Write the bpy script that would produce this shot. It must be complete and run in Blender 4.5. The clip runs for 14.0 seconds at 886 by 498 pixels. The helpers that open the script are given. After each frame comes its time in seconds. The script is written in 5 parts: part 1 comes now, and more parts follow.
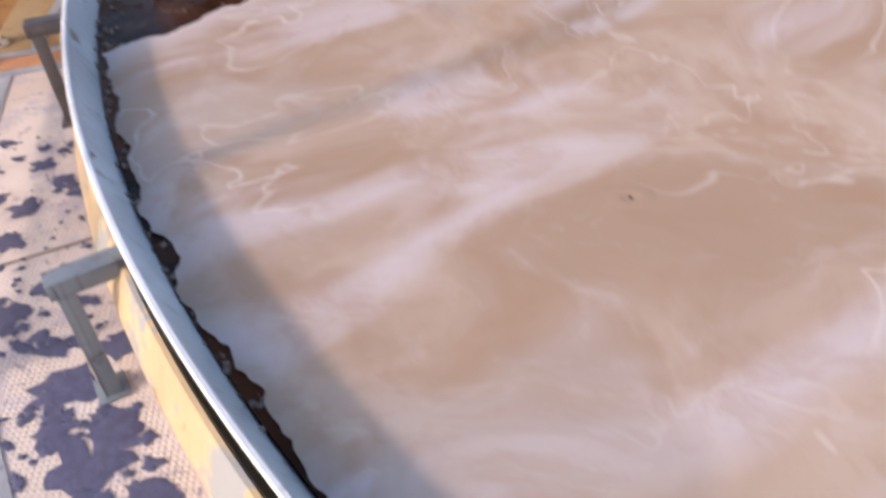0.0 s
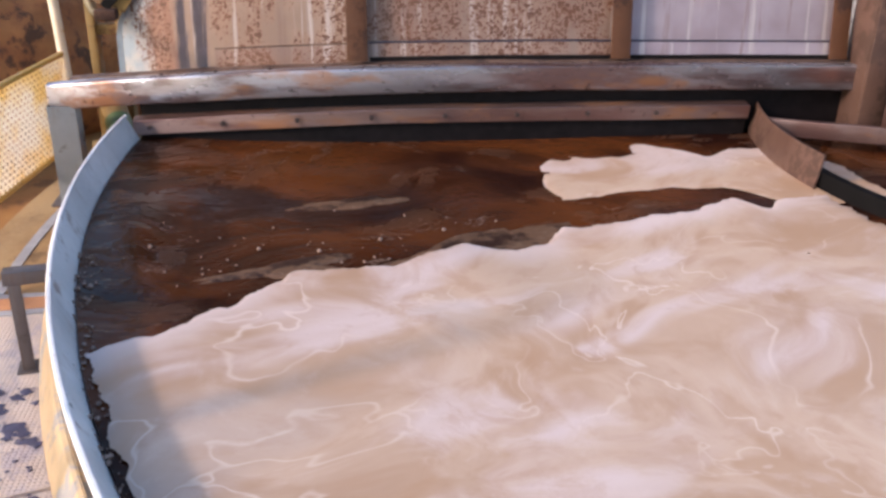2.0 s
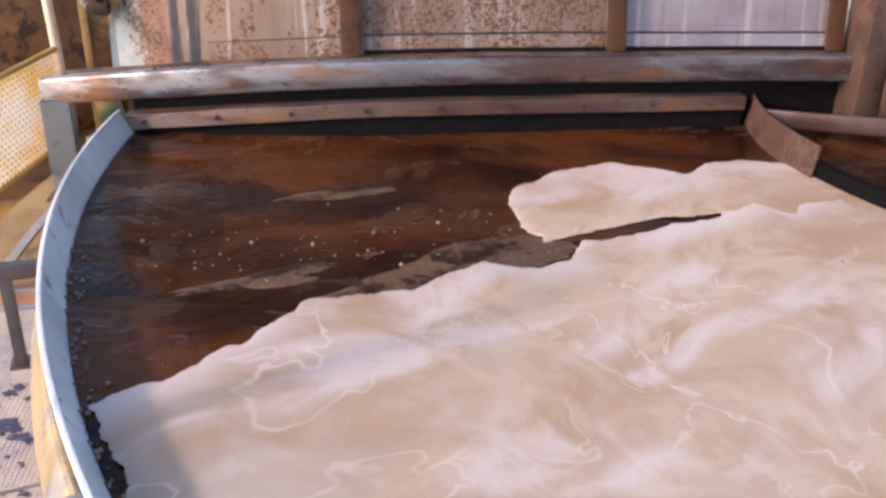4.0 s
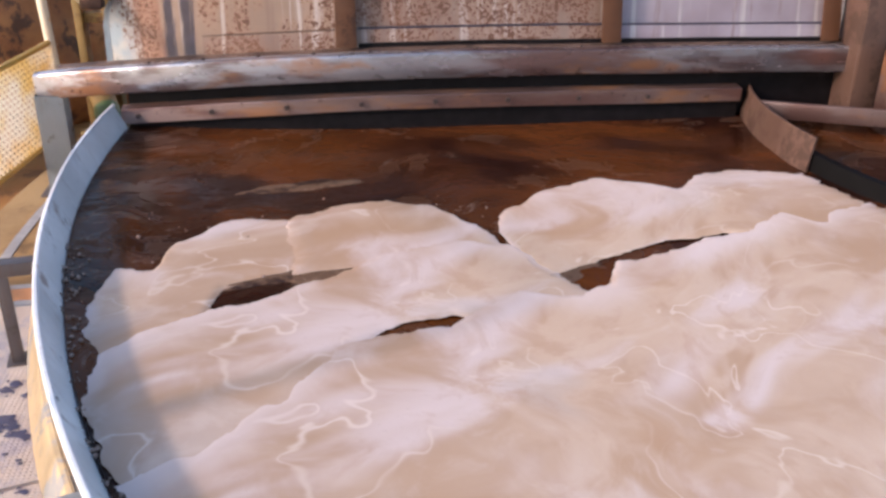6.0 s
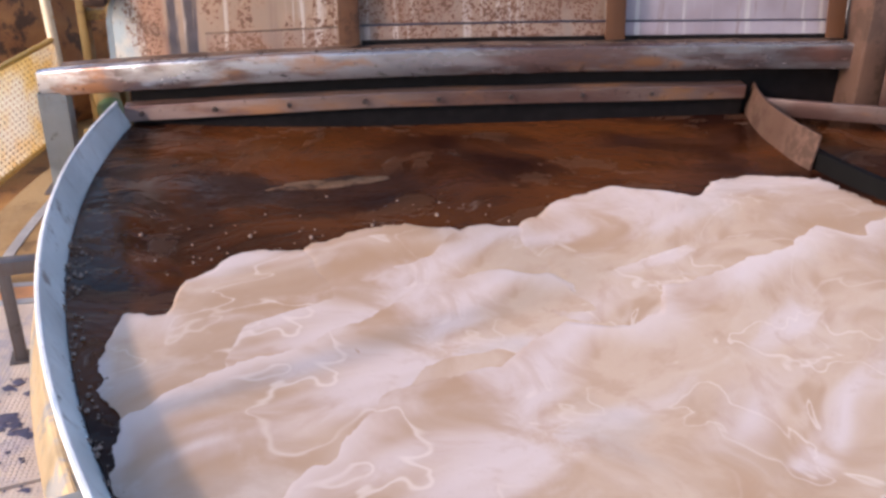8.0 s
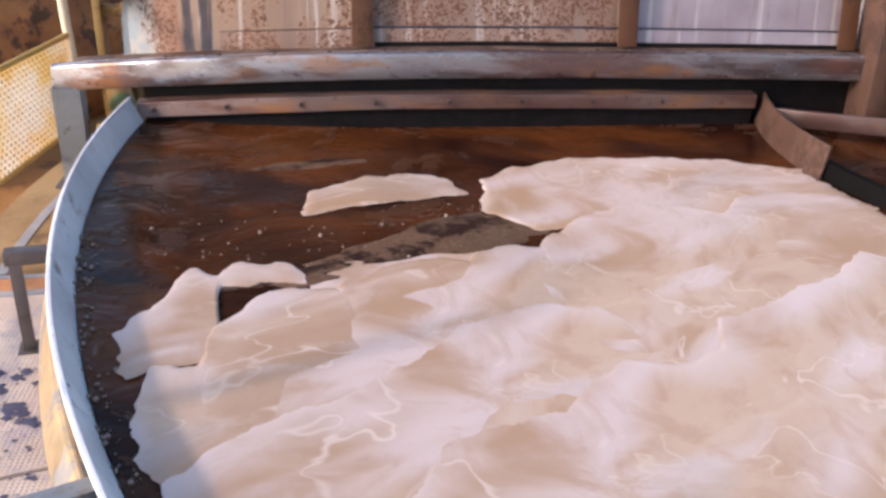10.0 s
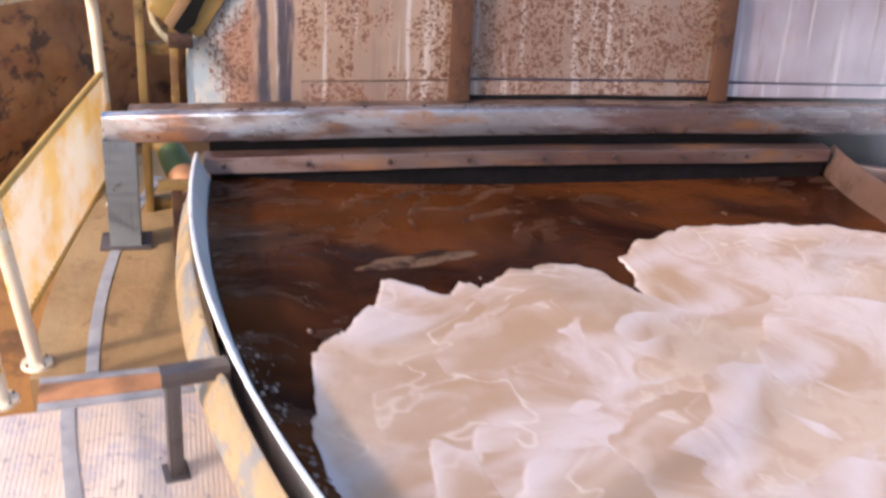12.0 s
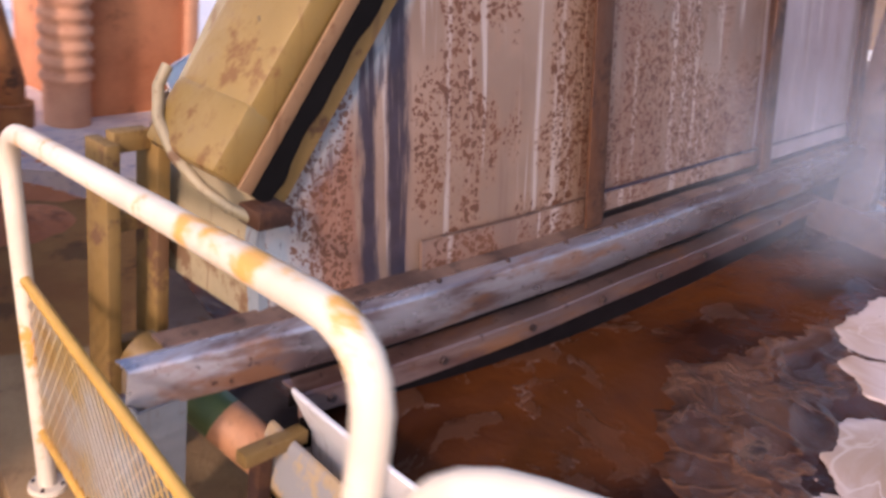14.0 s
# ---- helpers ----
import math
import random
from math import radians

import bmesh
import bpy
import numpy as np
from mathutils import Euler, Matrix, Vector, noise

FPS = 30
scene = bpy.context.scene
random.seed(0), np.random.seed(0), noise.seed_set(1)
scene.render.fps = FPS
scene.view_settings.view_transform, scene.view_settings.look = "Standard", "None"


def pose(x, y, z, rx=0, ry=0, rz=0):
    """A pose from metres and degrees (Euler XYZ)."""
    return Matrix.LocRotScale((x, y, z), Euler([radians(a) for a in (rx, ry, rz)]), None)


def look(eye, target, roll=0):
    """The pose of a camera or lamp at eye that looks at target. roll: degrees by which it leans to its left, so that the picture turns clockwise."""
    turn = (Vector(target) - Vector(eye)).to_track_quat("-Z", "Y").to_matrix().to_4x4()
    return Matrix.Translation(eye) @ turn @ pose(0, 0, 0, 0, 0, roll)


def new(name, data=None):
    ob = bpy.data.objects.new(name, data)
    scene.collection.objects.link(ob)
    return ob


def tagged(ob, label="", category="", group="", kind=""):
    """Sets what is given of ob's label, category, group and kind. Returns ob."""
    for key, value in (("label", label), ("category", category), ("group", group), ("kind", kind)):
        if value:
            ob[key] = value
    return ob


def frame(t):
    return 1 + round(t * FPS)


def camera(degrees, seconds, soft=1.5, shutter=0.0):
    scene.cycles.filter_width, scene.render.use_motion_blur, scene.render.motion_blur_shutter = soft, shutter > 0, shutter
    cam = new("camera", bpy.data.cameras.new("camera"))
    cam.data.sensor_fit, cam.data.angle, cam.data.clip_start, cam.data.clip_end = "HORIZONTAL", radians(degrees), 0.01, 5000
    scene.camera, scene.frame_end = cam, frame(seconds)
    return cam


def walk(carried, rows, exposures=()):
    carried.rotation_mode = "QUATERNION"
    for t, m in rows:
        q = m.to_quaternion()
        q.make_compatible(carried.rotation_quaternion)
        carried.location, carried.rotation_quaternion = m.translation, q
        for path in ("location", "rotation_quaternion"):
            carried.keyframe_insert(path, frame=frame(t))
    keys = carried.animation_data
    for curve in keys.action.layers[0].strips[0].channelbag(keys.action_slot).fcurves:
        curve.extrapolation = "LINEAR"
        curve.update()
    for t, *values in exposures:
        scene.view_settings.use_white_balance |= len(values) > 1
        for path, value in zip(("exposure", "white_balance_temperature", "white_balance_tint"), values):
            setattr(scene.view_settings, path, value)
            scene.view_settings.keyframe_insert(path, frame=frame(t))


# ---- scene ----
cam = camera(51.7, 14.0, soft=2.9, shutter=0.4)
PATH = [
    (0, (-0.336, 0.483, 1.608), (-0.329, 2.026, 0.271), -6.7),
    (0.5, (-0.493, 0.500, 1.652), (-0.435, 2.134, 0.579), -0.2),
    (0.9, (-0.464, 0.436, 1.628), (-0.351, 2.176, 0.671), 0.6),
    (1, (-0.486, 0.413, 1.619), (-0.333, 2.187, 0.711), 0.2),
    (1.5, (-0.499, 0.417, 1.658), (-0.274, 2.225, 0.837), 0.8),
    (2, (-0.486, 0.410, 1.678), (-0.242, 2.215, 0.856), 1.2),
    (2.5, (-0.459, 0.404, 1.682), (-0.220, 2.207, 0.851), 0.9),
    (3, (-0.471, 0.409, 1.677), (-0.225, 2.214, 0.846), 1.0),
    (5.5, (-0.452, 0.420, 1.661), (-0.213, 2.219, 0.814), 0.8),
    (6, (-0.462, 0.422, 1.680), (-0.212, 2.217, 0.826), 0.7),
    (6.5, (-0.447, 0.414, 1.677), (-0.199, 2.209, 0.821), 0.5),
    (7, (-0.434, 0.416, 1.669), (-0.197, 2.210, 0.814), 0.7),
    (7.5, (-0.447, 0.430, 1.686), (-0.207, 2.219, 0.824), 0.6),
    (10, (-0.470, 0.412, 1.669), (-0.240, 2.211, 0.822), 1.8),
    (10.5, (-0.551, 0.406, 1.722), (-0.343, 2.203, 0.874), 6.5),
    (11, (-0.785, 0.444, 1.777), (-0.509, 2.244, 0.952), 2.4),
    (11.5, (-1.065, 0.582, 1.793), (-0.703, 2.357, 0.908), 5.9),
    (12, (-1.396, 0.956, 1.845), (-0.852, 2.698, 0.958), 5.5),
    (12.5, (-1.882, 1.469, 1.797), (-1.104, 3.133, 0.986), 7.1),
    (13, (-2.176, 1.911, 1.753), (-1.203, 3.429, 0.889), 7.3),
    (13.5, (-2.375, 2.441, 1.727), (-1.249, 3.884, 0.921), 6.7),
    (14, (-2.555, 3.006, 1.695), (-1.183, 4.164, 0.959), 7.8),
]
walk(cam, [(t, look(eye, target, roll)) for t, eye, target, roll in PATH],
     [(0, 0.28, 6500, 10), (0.5, 0.32, 6500, 10), (1.5, 0.44, 6500, 10), (10.5, 0.46, 6500, 10), (11.5, 0.54, 6500, 10), (12.5, 0.66, 6350, 11), (13.0, 0.55, 6350, 14), (13.5, 0.24, 6500, 22), (14, 0.10, 6450, 24)])

# ---- world and light ----
world = bpy.data.worlds.new("world")
scene.world = world
world.use_nodes = True
wn = world.node_tree.nodes
sky = wn.new("ShaderNodeTexSky")
sky.sky_type, sky.sun_disc = "NISHITA", False
sky.sun_elevation, sky.sun_rotation = radians(26), radians(247)
sky.dust_density, sky.ozone_density = 2.0, 2.0
world.node_tree.links.new(sky.outputs[0], wn["Background"].inputs[0])
wn["Background"].inputs[1].default_value = 0.27
sun = new("sun", bpy.data.lights.new("sun", "SUN"))
sun.data.energy, sun.data.angle, sun.data.color = 2.9, radians(4.0), (1.0, 0.795, 0.655)
SUN_FROM = Vector((-0.92, -0.39, 0.46))
sun.matrix_world = look(SUN_FROM * 20, (0, 0, 0))

# ---- helpers of this scene ----
CX, CY = 3.378, 3.867                   # the round tank's middle
WX, WY = 3.033, 3.796                   # the centre well's middle
DECK = 0.10                             # the walkway's surface
LEVEL = 0.45                            # the liquid's surface


def part(name, bm, material, parent=None, label="", smooth=True):
    me = bpy.data.meshes.new(name)
    bmesh.ops.recalc_face_normals(bm, faces=bm.faces[:])
    bm.to_mesh(me)
    bm.free()
    if smooth:
        me.polygons.foreach_set("use_smooth", [True] * len(me.polygons))
        me.set_sharp_from_angle(angle=radians(40))
    me.materials.append(material)
    ob = new(name, me)
    ob.parent = parent
    if label:
        tagged(ob, label)
    return ob


def thing(name, label, category, group="", kind="", at=(0, 0, 0)):
    ob = new(name)
    ob.location = at
    ob.empty_display_size = 0.1
    return tagged(ob, label, category, group, kind)


def box(bm, x0, x1, y0, y1, z0, z1, bevel=0.004, m=None):
    made = bmesh.ops.create_cube(bm, size=1.0)["verts"]
    bmesh.ops.scale(bm, verts=made, vec=(x1 - x0, y1 - y0, z1 - z0))
    bmesh.ops.translate(bm, verts=made, vec=((x0 + x1) / 2, (y0 + y1) / 2, (z0 + z1) / 2))
    if bevel:
        edges = {e for v in made for e in v.link_edges}
        made = [v for v in bmesh.ops.bevel(bm, geom=list(edges), offset=bevel, segments=2, affect="EDGES", profile=0.5)["verts"]]
    if m is not None:
        bmesh.ops.transform(bm, matrix=m, verts=list({v for v in made}))
    return made


def tube(bm, pts, r, n=12, caps=True):
    pts = [Vector(p) for p in pts]
    rings, up = [], None
    for i, p in enumerate(pts):
        d = (pts[min(i + 1, len(pts) - 1)] - pts[max(i - 1, 0)]).normalized()
        side = d.cross(Vector((0, 0, 1)) if abs(d.z) < 0.9 else Vector((1, 0, 0))) if up is None else d.cross(up)
        side.normalize()
        up = side.cross(d).normalized()
        rings.append([bm.verts.new(p + (side * math.cos(a) + up * math.sin(a)) * r)
                      for a in (2 * math.pi * k / n for k in range(n))])
    for a, b in zip(rings, rings[1:]):
        for k in range(n):
            bm.faces.new((a[k], a[(k + 1) % n], b[(k + 1) % n], b[k]))
    if caps:
        bm.faces.new(rings[0])
        bm.faces.new(rings[-1])


def smooth_corner(a, c, b, r, n=6):
    """Points of a bend of radius about r at the corner c between a and b."""
    a, b, c = Vector(a), Vector(b), Vector(c)
    p, q = c + (a - c).normalized() * r, c + (b - c).normalized() * r
    return [p.lerp(c, k / n).lerp(c.lerp(q, k / n), k / n) for k in range(n + 1)]


def lathe(bm, profile, a0, a1, n, wob=None, cx=CX, cy=CY):
    """Turns a closed profile of (radius, z) round the tank's middle from a0 to a1 degrees."""
    rings = []
    for i in range(n + 1):
        a = radians(a0 + (a1 - a0) * i / n)
        ring = []
        for r, z in profile:
            d = wob(a, z) if wob else 0.0
            ring.append(bm.verts.new((cx + (r + d) * math.cos(a), cy + (r + d) * math.sin(a), z)))
        rings.append(ring)
    m = len(profile)
    for a, b in zip(rings, rings[1:]):
        for k in range(m):
            bm.faces.new((a[k], a[(k + 1) % m], b[(k + 1) % m], b[k]))
    bm.faces.new(rings[0])
    bm.faces.new(rings[-1])


def bend(x):
    """The long plates are bent: how far back and up they lie at x."""
    if x < 0.1:
        dy = 0.04 * (0.1 - x) ** 2 + 0.027 * (0.1 - x) ** 3
    else:
        dy = 0.012 * (x - 0.1) ** 2
    dz = -0.022 * (x - 0.2) ** 2 - 0.008 * (0.2 - x) ** 3 if x < 0.2 else -0.008 * (x - 0.2) ** 2
    dz += 0.015
    return dy, dz


def sweep(bm, profile, xs, rough=0.0):
    """A closed profile of (y, z), swept along x with the plates' bend."""
    rings = []
    for x in xs:
        dy, dz = bend(x)
        ring = []
        for y, z in profile:
            w = noise.noise(Vector((x * 2.3, y * 9, z * 9))) * rough
            ring.append(bm.verts.new((x, y + dy + w, z + dz + w * 0.6)))
        rings.append(ring)
    m = len(profile)
    for a, b in zip(rings, rings[1:]):
        for k in range(m):
            bm.faces.new((a[k], a[(k + 1) % m], b[(k + 1) % m], b[k]))
    bm.faces.new(rings[0])
    bm.faces.new(rings[-1])


def steps(a, b, n):
    return [a + (b - a) * i / n for i in range(n + 1)]


def lerp_table(table, x):
    if x <= table[0][0]:
        return table[0][1]
    for (x0, y0), (x1, y1) in zip(table, table[1:]):
        if x <= x1:
            k = (x - x0) / (x1 - x0)
            k = k * k * (3 - 2 * k)
            return y0 + (y1 - y0) * k
    return table[-1][1]


# ---- materials ----
class Shade:
    """A small builder of node materials."""

    def __init__(self, name, rough=0.6, metal=0.0):
        self.m = bpy.data.materials.new(name)
        self.m.use_nodes = True
        self.t = self.m.node_tree
        self.b = self.t.nodes["Principled BSDF"]
        self.b.inputs["Roughness"].default_value = rough
        self.b.inputs["Metallic"].default_value = metal
        self.co = self.t.nodes.new("ShaderNodeTexCoord").outputs["Object"]

    def link(self, a, b):
        if isinstance(a, (int, float)):
            b.default_value = a
        elif isinstance(a, tuple):
            b.default_value = (*a, 1.0) if len(b.default_value) == 4 else a
        else:
            self.t.links.new(a, b)

    def scaled(self, v, scale, add=(0, 0, 0)):
        n = self.t.nodes.new("ShaderNodeMapping")
        self.link(v, n.inputs["Vector"])
        n.inputs["Scale"].default_value = scale
        n.inputs["Location"].default_value = add
        return n.outputs[0]

    def noise(self, scale, detail=4, rough=0.55, v=None, warp=0.0, colour=False):
        n = self.t.nodes.new("ShaderNodeTexNoise")
        n.inputs["Scale"].default_value, n.inputs["Detail"].default_value = scale, detail
        n.inputs["Roughness"].default_value, n.inputs["Distortion"].default_value = rough, warp
        self.link(self.co if v is None else v, n.inputs["Vector"])
        return n.outputs["Color" if colour else "Fac"]

    def cells(self, scale, v=None, out="Distance", feature="F1", rand=1.0):
        n = self.t.nodes.new("ShaderNodeTexVoronoi")
        n.feature = feature
        n.inputs["Scale"].default_value = scale
        n.inputs["Randomness"].default_value = rand
        self.link(self.co if v is None else v, n.inputs["Vector"])
        return n.outputs[out]

    def math(self, op, a, b=0.0, clamp=False):
        n = self.t.nodes.new("ShaderNodeMath")
        n.operation, n.use_clamp = op, clamp
        self.link(a, n.inputs[0])
        self.link(b, n.inputs[1])
        return n.outputs[0]

    def vec(self, op, a, b):
        n = self.t.nodes.new("ShaderNodeVectorMath")
        n.operation = op
        self.link(a, n.inputs[0])
        self.link(b, n.inputs[1])
        return n.outputs[0]

    def ramp(self, v, lo, hi):
        """0 below lo, 1 above hi (or the other way round)."""
        n = self.t.nodes.new("ShaderNodeMapRange")
        n.interpolation_type = "SMOOTHSTEP"
        self.link(v, n.inputs["Value"])
        a, b, x, y = (lo, hi, 0.0, 1.0) if lo < hi else (hi, lo, 1.0, 0.0)
        n.inputs["From Min"].default_value, n.inputs["From Max"].default_value = a, b
        n.inputs["To Min"].default_value, n.inputs["To Max"].default_value = x, y
        return n.outputs[0]

    def mix(self, k, a, b):
        n = self.t.nodes.new("ShaderNodeMix")
        n.data_type = "RGBA"
        self.link(k, n.inputs[0])
        self.link(a, n.inputs[6])
        self.link(b, n.inputs[7])
        return n.outputs[2]

    def split(self, v):
        n = self.t.nodes.new("ShaderNodeSeparateXYZ")
        self.link(v, n.inputs[0])
        return n.outputs

    def place(self):
        return self.t.nodes.new("ShaderNodeNewGeometry").outputs["Position"]

    def chance(self):
        return self.t.nodes.new("ShaderNodeObjectInfo").outputs["Random"]

    def colour(self, c):
        self.link(c, self.b.inputs["Base Color"])

    def rough(self, c):
        self.link(c, self.b.inputs["Roughness"])

    def bump(self, h, strength=0.4, dist=0.01):
        n = self.t.nodes.new("ShaderNodeBump")
        n.inputs["Strength"].default_value, n.inputs["Distance"].default_value = strength, dist
        self.link(h, n.inputs["Height"])
        self.t.links.new(n.outputs[0], self.b.inputs["Normal"])


def foam_material():
    s = Shade("foam", 0.55)
    s.b.inputs["Specular IOR Level"].default_value = 0.3
    turn = s.t.nodes.new("ShaderNodeMapping")
    turn.inputs["Rotation"].default_value = (0, 0, radians(-27))
    s.link(s.co, turn.inputs["Vector"])
    d = turn.outputs[0]
    v = s.vec("ADD", d, s.vec("MULTIPLY", s.noise(0.8, 2, 0.5, v=d, colour=True), (0.9, 0.7, 0.0)))
    v2 = s.vec("ADD", v, s.vec("MULTIPLY", s.noise(2.1, 2, 0.5, v=v, colour=True), (0.42, 0.42, 0.0)))
    v3 = s.vec("ADD", v2, s.vec("MULTIPLY", s.noise(5.0, 2, 0.5, v=v2, colour=True), (0.07, 0.07, 0.0)))
    tone = s.ramp(s.noise(1.5, 6, 0.62, v=v2), 0.36, 0.64)
    c = s.mix(tone, (0.385, 0.250, 0.170), (0.490, 0.350, 0.262))
    tan = s.ramp(s.noise(2.4, 3, 0.5, v=s.scaled(v2, (1, 1, 1), (1.3, 4.4, 0))), 0.53, 0.60)
    c = s.mix(s.math("MULTIPLY", tan, 0.55), c, (0.37, 0.222, 0.132))
    # soft cells of darker foam with pale sides
    a = s.noise(1.7, 2, 0.5, v=s.scaled(v3, (1, 1, 1), (6.3, 1.7, 0)))
    fold = s.ramp(s.math("ABSOLUTE", s.math("SUBTRACT", a, 0.52)), 0.055, 0.0)
    c = s.mix(s.math("MULTIPLY", fold, 0.22), c, (0.58, 0.46, 0.39))
    # broad lilac-white streaks along the drift
    long = s.noise(1.0, 3, 0.5, v=s.scaled(v, (0.45, 1.9, 1.0), (3.1, 8.2, 0)))
    pale = s.ramp(s.math("ABSOLUTE", s.math("SUBTRACT", long, 0.51)), 0.075, 0.0)
    patchy = s.ramp(s.noise(2.6, 5, 0.6, v=v2), 0.38, 0.58)
    c = s.mix(s.math("MULTIPLY", s.math("MULTIPLY", pale, patchy), 0.72), c, (0.60, 0.495, 0.490))
    # thin soft veins, in some regions only
    fade = s.ramp(s.noise(1.4, 2, 0.5, v=s.scaled(s.co, (1, 1, 1), (4, 9, 0))), 0.44, 0.64)
    b = s.noise(2.8, 3, 0.5, v=s.scaled(v3, (1, 1, 1), (5.3, 2.1, 0)))
    vein = s.math("MULTIPLY", s.ramp(s.math("ABSOLUTE", s.math("SUBTRACT", b, 0.5)), 0.012, 0.0), fade)
    c = s.mix(s.math("MULTIPLY", vein, 0.6), c, (0.66, 0.545, 0.49))
    b2 = s.noise(2.7, 2, 0.5, v=s.scaled(v2, (0.7, 1.4, 1), (2.3, 9.1, 0)))
    fade2 = s.ramp(s.noise(1.1, 2, 0.5, v=s.scaled(s.co, (1, 1, 1), (8, 2, 0))), 0.46, 0.62)
    hair = s.math("MULTIPLY", s.ramp(s.math("ABSOLUTE", s.math("SUBTRACT", b2, 0.5)), 0.009, 0.0), fade2)
    c = s.mix(s.math("MULTIPLY", hair, 0.45), c, (0.66, 0.54, 0.48))
    grey = s.ramp(s.noise(1.5, 3, 0.5, v=s.scaled(v2, (1, 1, 1), (7.7, 3.3, 0))), 0.56, 0.70)
    c = s.mix(s.math("MULTIPLY", grey, 0.45), c, (0.40, 0.335, 0.315))
    mott = s.noise(7.0, 5, 0.65, v=v3)
    c = s.mix(s.math("MULTIPLY", s.ramp(mott, 0.50, 0.66), 0.34), c, (0.365, 0.215, 0.132))
    c = s.mix(s.math("MULTIPLY", s.ramp(mott, 0.46, 0.32), 0.25), c, (0.57, 0.46, 0.42))
    fine = s.noise(70, 3, 0.6)
    c = s.mix(s.math("MULTIPLY", s.ramp(fine, 0.56, 0.75), 0.10), c, (0.30, 0.21, 0.16))
    attr = s.t.nodes.new("ShaderNodeAttribute")
    attr.attribute_name = "froth"
    pile = s.math("MULTIPLY", s.ramp(attr.outputs["Fac"], 0.35, 1.0), s.ramp(s.noise(3.2, 4, 0.55, v=v2), 0.34, 0.60))
    c = s.mix(s.math("MULTIPLY", pile, 0.75), c, (0.60, 0.49, 0.47))
    s.colour(c)
    h = s.math("ADD", s.math("MULTIPLY", fold, 0.5), s.math("MULTIPLY", vein, 0.4))
    h = s.math("ADD", h, s.math("MULTIPLY", s.noise(6, 4, 0.6, v=v3), 0.5))
    h = s.math("ADD", h, s.math("MULTIPLY", fine, 0.06))
    s.bump(h, 0.045, 0.010)
    return s.m


def scum_material():
    """Grey-brown froth full of bubbles and dark holes."""
    s = Shade("scum", 0.45)
    s.b.inputs["Specular IOR Level"].default_value = 0.25
    d = s.cells(46, v=s.vec("ADD", s.co, s.vec("MULTIPLY", s.noise(7, 3, colour=True), (0.12, 0.12, 0.0))))
    n = s.noise(5, 6, 0.7)
    c = s.mix(s.ramp(n, 0.44, 0.52), (0.022, 0.008, 0.005), (0.115, 0.063, 0.038))
    c = s.mix(s.math("MULTIPLY", s.ramp(s.noise(16, 4, 0.6, warp=1.0), 0.50, 0.68), 0.5), c, (0.19, 0.118, 0.078))
    c = s.mix(s.math("MULTIPLY", s.math("MULTIPLY", s.ramp(d, 0.26, 0.1), s.ramp(n, 0.54, 0.64)), 0.8), c, (0.42, 0.33, 0.28))
    s.colour(c)
    s.bump(s.math("ADD", s.math("MULTIPLY", s.ramp(d, 0.5, 0.0), 0.4), s.noise(12, 5, 0.65)), 0.35, 0.010)
    return s.m


def skin_material():
    """A thin brown skin: dark where it is stretched, tan along its folds, wet."""
    s = Shade("scum_skin", 0.35)
    s.b.inputs["Specular IOR Level"].default_value = 0.22
    v = s.vec("ADD", s.co, s.vec("MULTIPLY", s.noise(2.2, 2, 0.5, colour=True), (0.5, 0.5, 0.0)))
    a = s.noise(3.2, 5, 0.6, v=v)
    c = s.mix(s.ramp(a, 0.36, 0.64), (0.030, 0.010, 0.006), (0.105, 0.046, 0.024))
    b = s.noise(6.0, 4, 0.6, v=s.scaled(v, (1, 1, 1), (4, 2, 0)))
    fold = s.ramp(s.math("ABSOLUTE", s.math("SUBTRACT", b, 0.5)), 0.05, 0.0)
    c = s.mix(s.math("MULTIPLY", fold, 0.42), c, (0.22, 0.105, 0.058))
    grey = s.ramp(s.noise(2.0, 4, 0.6, v=s.scaled(v, (1, 1, 1), (9, 5, 0))), 0.50, 0.62)
    c = s.mix(s.math("MULTIPLY", grey, 0.25), c, (0.13, 0.058, 0.032))
    s.colour(c)
    s.rough(s.math("ADD", 0.22, s.math("MULTIPLY", a, 0.25)))
    s.bump(s.math("ADD", s.math("MULTIPLY", fold, 0.6), s.noise(18, 5, 0.65, v=v)), 0.5, 0.012)
    return s.m


